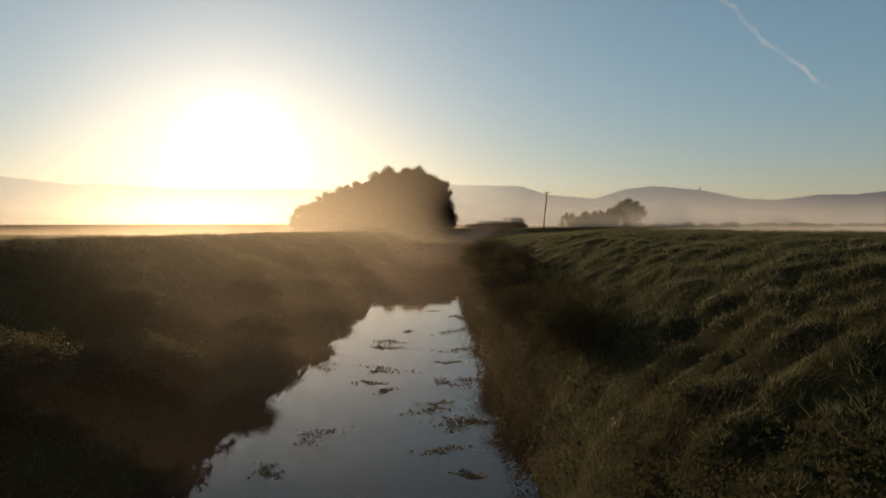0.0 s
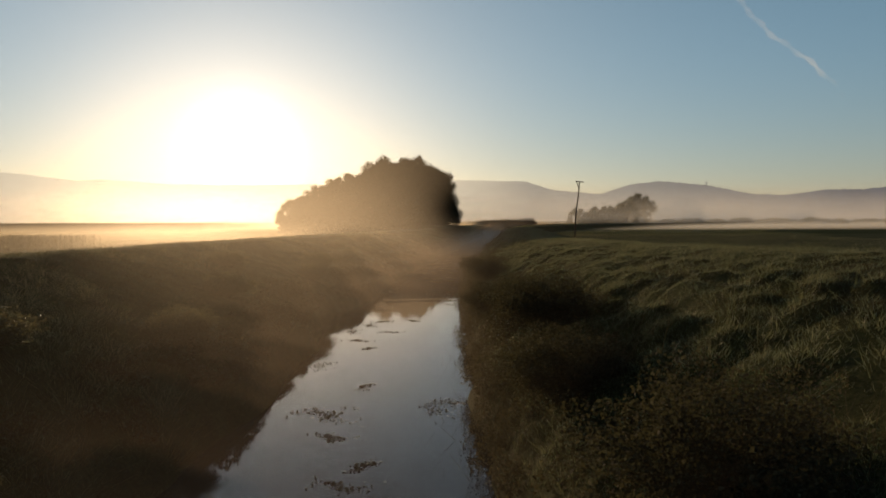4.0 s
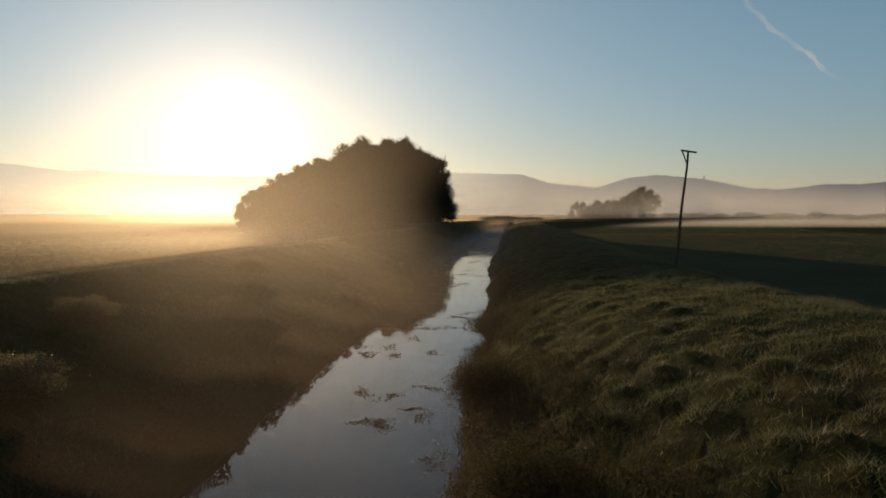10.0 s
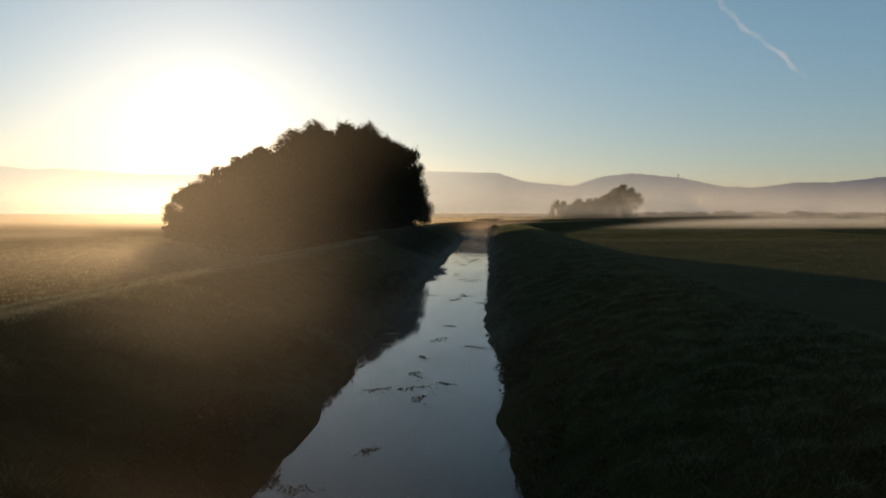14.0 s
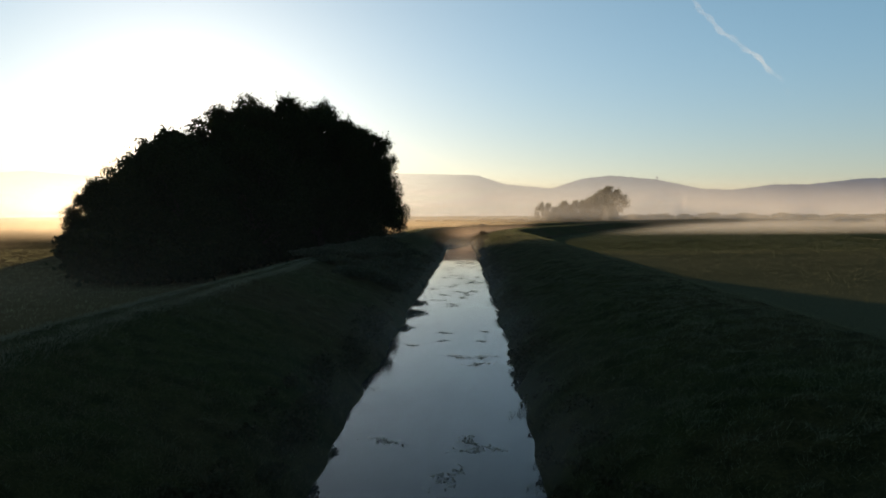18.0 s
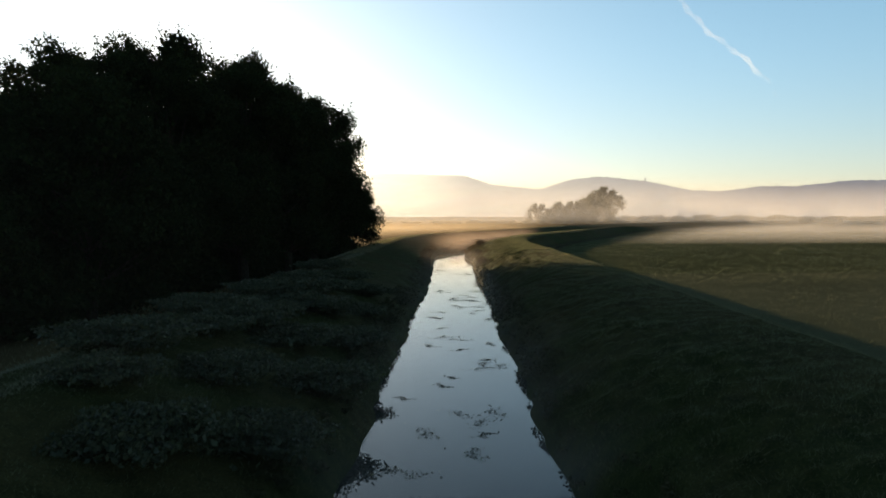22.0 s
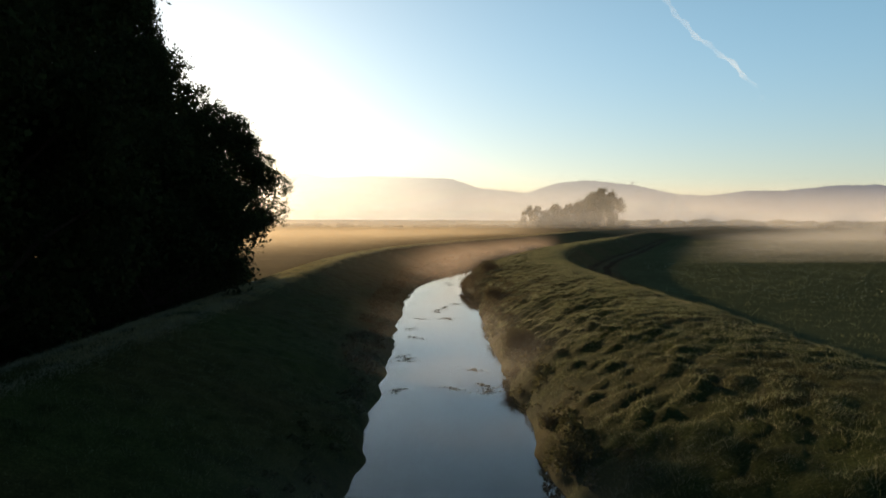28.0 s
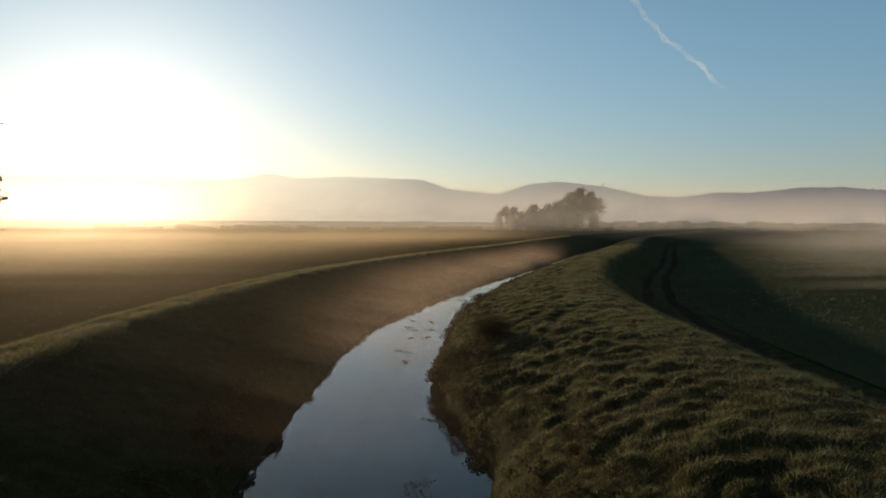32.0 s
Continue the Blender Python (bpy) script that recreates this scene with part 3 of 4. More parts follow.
# ---- perch pole ----
def perch_pole():
    root = tagged(new("perch_pole"), "leaning weathered wooden perch pole with a short crossbar", "pole")
    bm = bmesh.new()
    tall = 8.1 - ground_at(14.38, 90.8)
    sides, rings = 10, []
    for k in range(8):
        z, r = (-0.4 if k == 0 else tall * k / 7), 0.085 - 0.005 * k
        mid = Vector((0.092 * z + 0.03 * math.sin(k * 1.3), 0.01 * z, z))
        rings.append([bm.verts.new(mid + Vector((r * math.cos(a * 0.628), r * math.sin(a * 0.628), 0))) for a in range(sides)])
    for low, high in zip(rings, rings[1:]):
        for a in range(sides):
            bm.faces.new((low[a], low[(a + 1) % sides], high[(a + 1) % sides], high[a]))
    bm.faces.new(rings[-1])
    top = mid
    part("pole", bm, POLE_WOOD, root)
    bm = bmesh.new()
    limb(bm, top + Vector((-0.36, 0, 0.04)), top + Vector((0.42, 0, -0.06)), 0.05, 0.045, 8)
    part("crossbar", bm, POLE_WOOD, root)
    bm = bmesh.new()
    limb(bm, top + Vector((-0.31, 0, 0.02)), top + Vector((-0.07, 0, -0.6)), 0.032, 0.032, 6)
    part("brace", bm, POLE_WOOD, root)
    root.matrix_basis = pose(14.38, 90.8, ground_at(14.38, 90.8))


perch_pole()


# ---- plants of the banks and fields ----
def tufts(rng, x, y, blades_each, low, high, width, sag=0.3):
    """Roots, lengths and widths of tussocks at the given places: the blades lean out from each tussock's middle."""
    n = len(x)
    size = rng.uniform(low, high, n)
    away = rng.normal(0, 1, (n, blades_each, 2))
    root = np.stack([x, y], 1)[:, None, :] + away * (0.07 + size * 0.4)[:, None, None]
    root = root.reshape(-1, 2)
    base = np.column_stack([root, land(root[:, 0], root[:, 1]) - 0.02])
    length = (size[:, None] * rng.uniform(0.55, 1.2, (n, blades_each))).ravel()
    lean = np.column_stack([(away * sag).reshape(-1, 2), np.zeros(n * blades_each)])
    return straws(rng, base, length, width * rng.uniform(0.6, 1.3, len(base)), lean)


def straws(rng, base, length, width, lean):
    """Tapering blades of one triangle each that lean over."""
    n = len(base)
    turn = rng.uniform(0, np.pi, n)
    side = np.stack([np.cos(turn), np.sin(turn), 0 * turn], 1) * (width / 2)[:, None]
    out = lean + rng.normal(0, 0.3, (n, 3)) * (1, 1, 0) + (0.1, -0.1, 0)
    tip = base + (np.array([0, 0, 0.9]) + out) * length[:, None]
    return np.stack([base - side, base + side, tip], 1)


def along(rng, n, y0, y1, u0, u1):
    y = rng.uniform(y0, y1, n)
    u = rng.uniform(u0, u1, n)
    return centre(y) + u / slant(y), y, u


def bank_grass():
    """Matted grass in soft tussocks, thickest on the hummocks."""
    rng = np.random.default_rng(31)
    for u0, u1, y0, y1, mat, label, n, each in ((2.7, 12.0, 4, 105, GRASS, "dewy tussocky grass on the sunlit canal dike", 62000, 10),
                                               (2.7, 12.0, 105, 222, GRASS, "dark dewy grass on the canal dike in the shade of the grove", 40000, 9),
                                               (2.7, 12.0, 222, 350, GRASS, "dewy tussocky grass on the sunlit bend of the canal dike", 105000, 9),
                                               (-12.0, -2.7, 4, 130, GLARE_BROWN, "tussocky grass on the shaded canal dike, browned to show sun glare", 42000, 10),
                                               (-12.0, -2.7, 122, 345, GRASS, "dark green tussocky grass on the shaded canal dike", 50000, 9)):
        x, y, u = along(rng, n, y0, y1, u0, u1)
        keep = rng.uniform(0, 1, n) > np.clip((y - 265) / 130, 0, 0.6)
        x, y = x[keep], y[keep]
        mound = 0.5 * tussocks(x, y) + 0.9 * tussocks(x + 31, y, 0.3)
        keep = rng.uniform(0, 1, len(x)) < 0.28 + 9 * mound
        x, y, mound = x[keep], y[keep], mound[keep]
        big = 9 * mound + 0.45 * wave(x * 1.3, y * 1.3, 43) + rng.normal(0, 0.25, len(x))
        q = []
        for lo, hi, some in ((0.05, 0.1, big < 0.3), (0.1, 0.19, (big >= 0.3) & (big < 0.9)), (0.18, 0.34, big >= 0.9)):
            short = 0.6 if u0 < 0 else 0.72
            q.append(tufts(rng, x[some], y[some], each, short * lo, short * hi, 0.011, 0.55))
        tagged(quads_mesh("grass", np.concatenate(q), mat), label, "grass", kind="stuff")
    # tall dry tussocks catching the light on the shaded slope
    x, y, u = along(rng, 2600, 4, 110, -9.2, -3.2)
    keep = wave(x * 0.7, y * 0.5, 47) > 0.12
    tagged(quads_mesh("grass", tufts(rng, x[keep], y[keep], 44, 0.2, 0.45, 0.006, 0.7), DRY), "tall straw-coloured grass tussocks bent over on the dike slope", "grass", kind="stuff")


def crest_grass():
    """Dry grass along the left crest, its sunlit gold put into the colour, and sparse pale stalks on the other slope.
    """
    rng = np.random.default_rng(38)
    x, y, u = along(rng, 30000, 215, 410, -11.4, -9.0)
    keep = wave(x * 2.6, y * 1.6, 45) > -0.25
    # paler than the bank grass, so the colour carries the crest's golden sunlight
    tagged(quads_mesh("grass", tufts(rng, x[keep], y[keep], 9, 0.08, 0.2, 0.014, 0.45), DRY), "dry grass along the dike crest, its sunlit gold put into the colour", "grass", kind="stuff")
    for lane in (-9.5, -10.9):
        x, y, u = along(rng, 7500, 40, 300, lane - 0.3, lane + 0.3)
        shift = 0.2 * wave(0 * y, y * 0.35, 91)
        tagged(quads_mesh("grass", tufts(rng, x + shift, y, 9, 0.08, 0.2, 0.016, 0.5), FROST), "pale dewy grass of a wheel track on the dike crest", "grass", kind="stuff")


def field_plants():
    rng = np.random.default_rng(32)
    x, y, u = along(rng, 19000, 110, 224, 18.3, 80)
    tagged(quads_mesh("crop", tufts(rng, x, y, 6, 0.12, 0.27, 0.026, 0.35), CROP), "low pale stubble standing on the misty field", "crop", kind="stuff")
    x, y, u = along(rng, 19000, 205, 400, 18.3, 90)
    tagged(quads_mesh("crop", tufts(rng, x, y, 6, 0.16, 0.36, 0.03, 0.4), GREEN_CROP), "low green crop growing on the misty field", "crop", kind="stuff")
    x, y, u = along(rng, 22000, 70, 235, -75, -14)
    tagged(quads_mesh("meadow_grass", tufts(rng, x, y, 6, 0.15, 0.32, 0.05, 0.3), DRY), "short dry meadow grass behind the dike", "grass", kind="stuff")
    x, y, u = along(rng, 16000, 235, 460, -110, -14)
    tagged(quads_mesh("stubble", tufts(rng, x, y, 6, 0.1, 0.28, 0.06, 0.2), STRAW), "brown stubble on the fallow field behind the dike", "stubble", kind="stuff")
    x, y, u = along(rng, 9000, 215, 340, 21, 70)
    keep = wave(x * 0.12, y * 0.12, 44) > -0.3
    at = np.column_stack([x[keep], y[keep], land(x[keep], y[keep]) + rng.uniform(0.45, 0.7, keep.sum())])
    tagged(quads_mesh("flowers", leaves(rng, at, rng.uniform(0.04, 0.09, len(at))), PETAL), "small white flower heads scattered in the crop", "flowers", kind="stuff")


def herb_fringe(name, rng, n, y0, y1, side, tall, deep, size, mat, label):
    """Leafy plants crowding the water's edge: rounded clumps of uneven size, some hanging over the water."""
    clumps = int((y1 - y0) * deep * 2.6)
    y = rng.uniform(y0, y1, clumps)
    start = (2.3 if side > 0 and y1 < 100 else 2.5 if side > 0 else 2.85) + bank_shift(y, side)
    u = start + deep * rng.uniform(0, 1, clumps) ** 1.2
    swell = np.clip(0.6 + 0.45 * wave(0 * y, y * 0.8, 51 + side) + 0.25 * wave(0 * y, y * 3.1, 52), 0.2, 1.3)
    rad = rng.uniform(0.22, 0.55, clumps) * (0.5 + 0.5 * swell) * (0.6 + 0.4 * tall)
    high = rng.uniform(0.6, 1.1, clumps) * tall * swell * np.clip(1.15 - (u - start) / (deep + 0.6), 0.3, 1)
    x = centre(y) + side * u / slant(y)
    foot = np.maximum(land(x, y), 0.0)
    pick = rng.choice(clumps, n, p=rad * high / (rad * high).sum())
    v = rng.normal(0, 1, (n, 3))
    v[:, 2] = np.abs(v[:, 2])
    v /= np.linalg.norm(v, axis=1, keepdims=True)
    r = (rng.uniform(0.35, 1, n) ** 0.4 * (0.85 + 0.22 * np.sin(v[:, 0] * 6 + pick) * np.sin(v[:, 1] * 5 + 2 * pick)))[:, None]
    at = np.column_stack([x, y, foot])[pick] + v * r * np.column_stack([rad, rad, high])[pick]
    at[:, 2] = np.maximum(at[:, 2] + 0.03, 0.02)
    tagged(quads_mesh(name, leaves(rng, at, size * rng.uniform(0.6, 1.4, n), 0.3), mat), label, "plants", kind="stuff")


def bush(name, seed, tall, wide, count, size, mat, label):
    """A rounded bush of stems and leaves."""
    rng = np.random.default_rng(seed)
    root = tagged(new(name), label, "bush")
    for k in range(4):
        bm = bmesh.new()
        a = k * 1.6
        tip = (math.cos(a) * wide * 0.5, math.sin(a) * wide * 0.5, tall * rng.uniform(0.5, 0.85))
        limb(bm, (math.cos(a) * 0.1, math.sin(a) * 0.1, -0.1), tip, 0.02, 0.008, 5)
        part("stem", bm, BARK, root)
    v = rng.normal(0, 1, (count, 3))
    v /= np.linalg.norm(v, axis=1, keepdims=True)
    r = rng.uniform(0.3, 1, count) ** 0.5 * (0.8 + 0.25 * np.sin(v[:, 0] * 5 + seed) * np.sin(v[:, 1] * 6) + 0.15 * np.sin(v[:, 2] * 9))
    at = v * r[:, None] * (wide, wide, tall * 0.55) + (0, 0, tall * 0.5)
    core = rng.normal(0, 0.3, (count // 5, 3)) * (wide, wide, tall * 0.5) + (0, 0, tall * 0.42)
    grown = np.concatenate([np.full(count, size), np.full(len(core), 1.5 * size)])
    at = np.concatenate([at, core])
    some = at[:, 2] > -0.1
    at, grown = at[some], grown[some]
    quads_mesh("foliage", leaves(rng, at, grown * rng.uniform(0.6, 1.3, len(at))), mat, root)
    return root


def floating_weed():
    """Rafts of small floating leaves, scattered over the water in drifts."""
    rng = np.random.default_rng(34)
    at, size = [], []
    while len(at) < 230:
        y, u = 9 + 321 * rng.uniform(0, 1) ** 1.35, rng.uniform(-2.1, 2.1)
        if wave(np.array(u * 0.9), np.array(y * 0.25), 81) < -0.25:
            continue
        n, turn, big = 110, rng.uniform(0, np.pi), rng.uniform(0.5, 1.5)
        p = rng.normal(0, 1, (n, 2)) * (0.3 * big, 0.12 * big)
        p[:, 1] += 0.1 * big * np.sin(p[:, 0] * 7 / big + turn)
        x = centre(y) + u + p[:, 0] * np.cos(turn) - p[:, 1] * np.sin(turn)
        at.append(np.column_stack([x, y + p[:, 0] * np.sin(turn) + p[:, 1] * np.cos(turn), rng.uniform(0.004, 0.03, n)]))
        size.append(rng.uniform(0.03, 0.09, n))
    q = leaves(rng, np.concatenate(at), np.concatenate(size), 0.6)
    q[:, :, 2] = np.maximum(0.003, q[:, :, 2] * 0.6)
    tagged(quads_mesh("water_weed", q, WEED), "small brown rafts of floating water weed", "water weed", kind="stuff")


def reed_tuft(seed):
    """A tuft standing in the shallow edge."""
    rng = np.random.default_rng(seed)
    n = 60
    base = np.column_stack([rng.normal(0, 0.18, n), rng.normal(0, 0.3, n), np.full(n, -0.05)])
    q = blades(rng, base, rng.uniform(0.15, 0.42, n), np.full(n, 0.012), (0, 0, 0), 0.9)
    return joined_blades("edge_sedge", q, HERB)


PETAL = bpy.data.materials.new("white_petals")
PETAL.use_nodes = True
PETAL.node_tree.nodes["Principled BSDF"].inputs["Base Color"].default_value = (0.3, 0.31, 0.25, 1)
bank_grass()
crest_grass()
field_plants()
fringe = np.random.default_rng(33)
herb_fringe("bank_herbs", fringe, 110000, 2, 82, 1, 1.2, 2.2, 0.045, BROWN_HERB, "tall leafy herbs and brambles crowding the water edge")
herb_fringe("bank_herbs", fringe, 28000, 82, 238, 1, 0.7, 1.3, 0.1, HERB, "low leafy herbs along the water edge")
herb_fringe("bank_herbs", fringe, 42000, 236, 345, 1, 0.85, 2.3, 0.075, BROWN_HERB, "brown leafy herbs and brambles along the water edge")
herb_fringe("bank_herbs", fringe, 40000, 2, 120, -1, 0.75, 1.6, 0.09, BROWN_HERB, "dark leafy herbs along the shaded water edge")
herb_fringe("bank_herbs", fringe, 44000, 120, 345, -1, 0.6, 1.3, 0.11, HERB, "dark overhanging herbs along the shaded water edge")

bush_a = bush("bush", 61, 1.4, 1.25, 20000, 0.036, BROWN_HERB, "dark rounded bush on the canal bank")
stand(bush_a, 2.9, 44, 0, 0.9, 1.2)
for x, y, turn, scale, wide in ((2.7, 13.8, 10, 0.75, 1.0), (2.4, 18.6, 95, 0.8, 1.1), (2.5, 23.3, 30, 0.95, 1.15), (3.2, 27.6, 200, 0.95, 1.1), (2.9, 33, 250, 0.85, 1.2), (3.3, 37.3, 150, 0.95, 1.25), (3.3, 40.5, 70, 0.9, 1.1), (2.7, 50, 310, 0.7, 1.1), (3.6, 58, 20, 0.8, 1.2),
                                (3.5, 64.5, 160, 0.75, 1.1), (3.4, 71, 120, 0.8, 1.1), (3.6, 75.5, 40, 0.6, 1.2), (4.5, 83.4, 230, 0.75, 1.2), (25.6, 262, 10, 0.8, 1.1), (22.6, 244, 200, 0.6, 1.1), (20.3, 226, 90, 0.7, 1.0)):
    copy_at(bush_a, x, y, turn, scale, wide)
thicket = bush("bush", 65, 1.1, 1.2, 12000, 0.045, GLARE_BROWN, "withered bush on the shaded canal dike, browned to show sun glare")
stand(thicket, -5.1, 12.5, 0, 0.8, 1.1)
for x, y, turn, scale, wide in ((-5.8, 9.8, 40, 0.7, 1.2), (-6.6, 15.5, 80, 0.55, 1.4), (-4.9, 19, 130, 0.6, 1.3), (-6.2, 24, 190, 0.75, 1.1), (-4.7, 29.5, 230, 0.6, 1.2), (-6.8, 34, 280, 0.6, 1.5), (-5.0, 38.5, 20, 0.7, 1.2), (-5.9, 45, 330, 0.7, 1.3),
                                (-7.4, 50.5, 60, 0.6, 1.4), (-4.9, 55.4, 100, 0.75, 1.1), (-5.4, 59.8, 170, 0.8, 1.2), (-5.1, 67.6, 210, 0.75, 1.3), (-6.3, 73, 250, 0.55, 1.4), (-4.2, 78, 10, 0.6, 1.2), (-5.6, 86, 300, 0.65, 1.3), (-3.4, 93, 140, 0.5, 1.4)):
    copy_at(thicket, x, y, turn, scale, wide)

BRAMBLE_LEAF = leaf_material("bramble_leaves", (0.01, 0.016, 0.007), (0.024, 0.034, 0.015), (0.07, 0.08, 0.04), 0.25, 0.6, 0.3)
bramble = bush("bramble", 62, 0.6, 2.0, 6500, 0.12, BRAMBLE_LEAF, "low bramble thicket on the shaded dike slope")
stand(bramble, 3.4, 164, 0)
for x, y, turn in ((1.8, 168, 40), (4.6, 170, 80), (3.2, 174, 120), (5.4, 178, 200), (4.4, 183, 250), (2.4, 179, 300), (6.2, 187, 20), (1.2, 161, 70), (4.9, 160, 10), (3.0, 158, 130), (0.4, 165, 15), (5.8, 166, 65), (2.6, 171, 210), (6.4, 173, 250), (0.9, 172, 310), (4.0, 177, 30), (7.0, 181, 95), (3.4, 185, 160), (5.6, 191, 45), (7.4, 188, 200), (4.2, 195, 280)):
    copy_at(bramble, x, y, turn, 0.95 + 0.15 * math.sin(y), 1.05 + 0.15 * math.cos(3 * x))

fray = np.random.default_rng(71)
x, y, u = along(fray, 2400, 4, 84, 2.3, 4.4)
keep = wave(x * 0.9, y * 0.9, 72) > 0.0
tagged(quads_mesh("bank_stems", tufts(fray, x[keep], y[keep], 8, 0.5, 1.25, 0.012, 0.22), BROWN_HERB), "thin brown stems standing among the herbs at the water edge", "plants", kind="stuff")

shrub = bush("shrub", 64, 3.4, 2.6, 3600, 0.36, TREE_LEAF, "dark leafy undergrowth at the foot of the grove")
stand(shrub, -13, 170, 0)
for k in range(66):
    a = k / 65
    x, y = (-42 + 58 * a, 222 - 104 * a) if a < 0.5 else (-13 + 32 * (a - 0.5), 170 + 172 * (a - 0.5))
    x, y = x - 1 + (3.0 if a < 0.35 else 0) + 2.2 * math.sin(k * 1.9), y + 1.5 * math.cos(k * 2.3)
    copy_at(shrub, x, y, 57 * k, 0.85 + 0.4 * math.sin(k * 2.7) ** 2, 1.1)
for k, (x, y) in enumerate(((2.6, 252), (0.6, 250), (1.8, 246.5), (-0.6, 247), (-1.4, 252), (2.9, 256.5), (1.2, 259.5), (-2.4, 249), (0.8, 254.5), (-1, 243), (2.4, 242), (-2, 256))):
    copy_at(shrub, x, y, 71 * k, 1.0 + 0.2 * math.sin(k * 2.1), 0.8)
rng_weed = np.random.default_rng(34)
floating_weed()
sedge = [tagged(reed_tuft(90 + k), "sedge tuft leaning over the water edge", "sedge", "sedge tufts") for k in range(4)]
for k in range(70):
    y, side = rng_weed.uniform(8, 330), rng_weed.choice((-1, 1))
    x = float(centre(y) + side * (rng_weed.uniform(2.3, 2.7) + float(bank_shift(y, side))) / slant(y))
    m = pose(x, y, 0.02, 0, 0, rng_weed.uniform(0, 360)) @ Matrix.Diagonal((1, 1, rng_weed.uniform(0.35, 0.8), 1))
    if k < 4:
        sedge[k].matrix_basis = m
    else:
        copy_thing(sedge[k % 4], m)


# ---- tracks ----
def strip(name, u0, u1, y0, y1, lift, mat, label):
    ys = np.arange(y0, y1, 1.2)
    us = np.linspace(u0, u1, 5)
    y = np.repeat(ys[:, None], len(us), 1)
    wob = 0.25 * wave(0 * y, y * 0.35, 91)
    x = centre(y) + (us[None, :] + wob) / slant(y)
    z = land(x, y) + lift
    i = np.arange(len(ys) - 1)[:, None] * len(us) + np.arange(len(us) - 1)[None, :]
    faces = np.stack([i, i + 1, i + 1 + len(us), i + len(us)], -1).reshape(-1, 4)
    tagged(mesh_object(name, np.stack([x, y, z], -1).reshape(-1, 3), faces, mat, smooth=True), label, "track", kind="structure")


def right_field(y0, y1, mat, label):
    ys = np.linspace(y0, y1, int((y1 - y0) / 4) + 1)
    us = np.array([18.2, 19, 22, 28, 36, 50, 75, 120, 200, 330.0])
    y = np.repeat(ys[:, None], len(us), 1)
    x = centre(y) + (us[None, :] + 0.3 * wave(0 * y, y * 0.3, 92) * (us[None, :] < 18.5)) / slant(y)
    i = np.arange(len(ys) - 1)[:, None] * len(us) + np.arange(len(us) - 1)[None, :]
    faces = np.stack([i, i + 1, i + 1 + len(us), i + len(us)], -1).reshape(-1, 4)
    tagged(mesh_object("field", np.stack([x, y, land(x, y) + 0.05], -1).reshape(-1, 3), faces, mat, smooth=True), label, "field", kind="structure")


def fallow_field():
    ys = np.concatenate([np.arange(-60, 420, 12.0), [450, 520, 600, 680]])
    us = -np.array([15.5, 17, 24, 40, 80, 160, 400.0])
    y = np.repeat(ys[:, None], len(us), 1)
    x = centre(y) + us[None, :] / slant(y)
    i = np.arange(len(ys) - 1)[:, None] * len(us) + np.arange(len(us) - 1)[None, :]
    faces = np.stack([i + 1, i, i + len(us), i + 1 + len(us)], -1).reshape(-1, 4)
    tagged(mesh_object("field", np.stack([x, y, land(x, y) + 0.05], -1).reshape(-1, 3), faces, FALLOW, smooth=True), "brown fallow field behind the dike", "field", kind="structure")


fallow_field()
right_field(-60, 216, STUBBLE, "tan stubble field beyond the dike")
right_field(216, 420, GREEN_FIELD, "field of low green crop beyond the dike")
strip("path", 14.5, 15.3, 100, 420, 0.04, DIRT, "dark earth wheel rut along the foot of the dike")
strip("path", 16.4, 17.2, 100, 420, 0.04, DIRT, "dark earth wheel rut along the foot of the dike")


# ---- maize and hedges ----
def maize_block():
    rng = np.random.default_rng(35)
    n = 2600
    x, y = rng.uniform(-115, -51, n), rng.uniform(119, 134, n)
    base = np.column_stack([x, y, land(x, y)])
    q = [blades(rng, base, rng.uniform(2.0, 2.6, n), np.full(n, 0.05), (0, 0, 0), 0.06)]
    for k in range(3):
        q.append(blades(rng, base + (0, 0, 0.5 + 0.5 * k), rng.uniform(0.5, 0.9, n), np.full(n, 0.09), (0, 0, -0.2), 0.8))
    tagged(joined_blades("maize", np.concatenate(q), STRAW), "dry brown maize stand on the misty field", "maize", kind="stuff")


maize_block()
hedge = bush("bush", 63, 3.2, 4.2, 900, 0.7, HAZED_LEAF, "misty hedge bush far out on the plain")
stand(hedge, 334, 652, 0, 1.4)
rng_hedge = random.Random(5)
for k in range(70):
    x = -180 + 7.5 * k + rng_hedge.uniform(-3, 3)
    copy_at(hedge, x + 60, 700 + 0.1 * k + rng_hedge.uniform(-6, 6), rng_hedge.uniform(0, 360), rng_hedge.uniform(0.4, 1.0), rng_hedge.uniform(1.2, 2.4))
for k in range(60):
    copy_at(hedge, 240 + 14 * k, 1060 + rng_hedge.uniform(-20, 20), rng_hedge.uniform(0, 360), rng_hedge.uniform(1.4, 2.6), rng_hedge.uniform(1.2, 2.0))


# ---- mist ----
def eased(v):
    v = np.clip(v, 0, 1)
    return v * v * (3 - 2 * v)


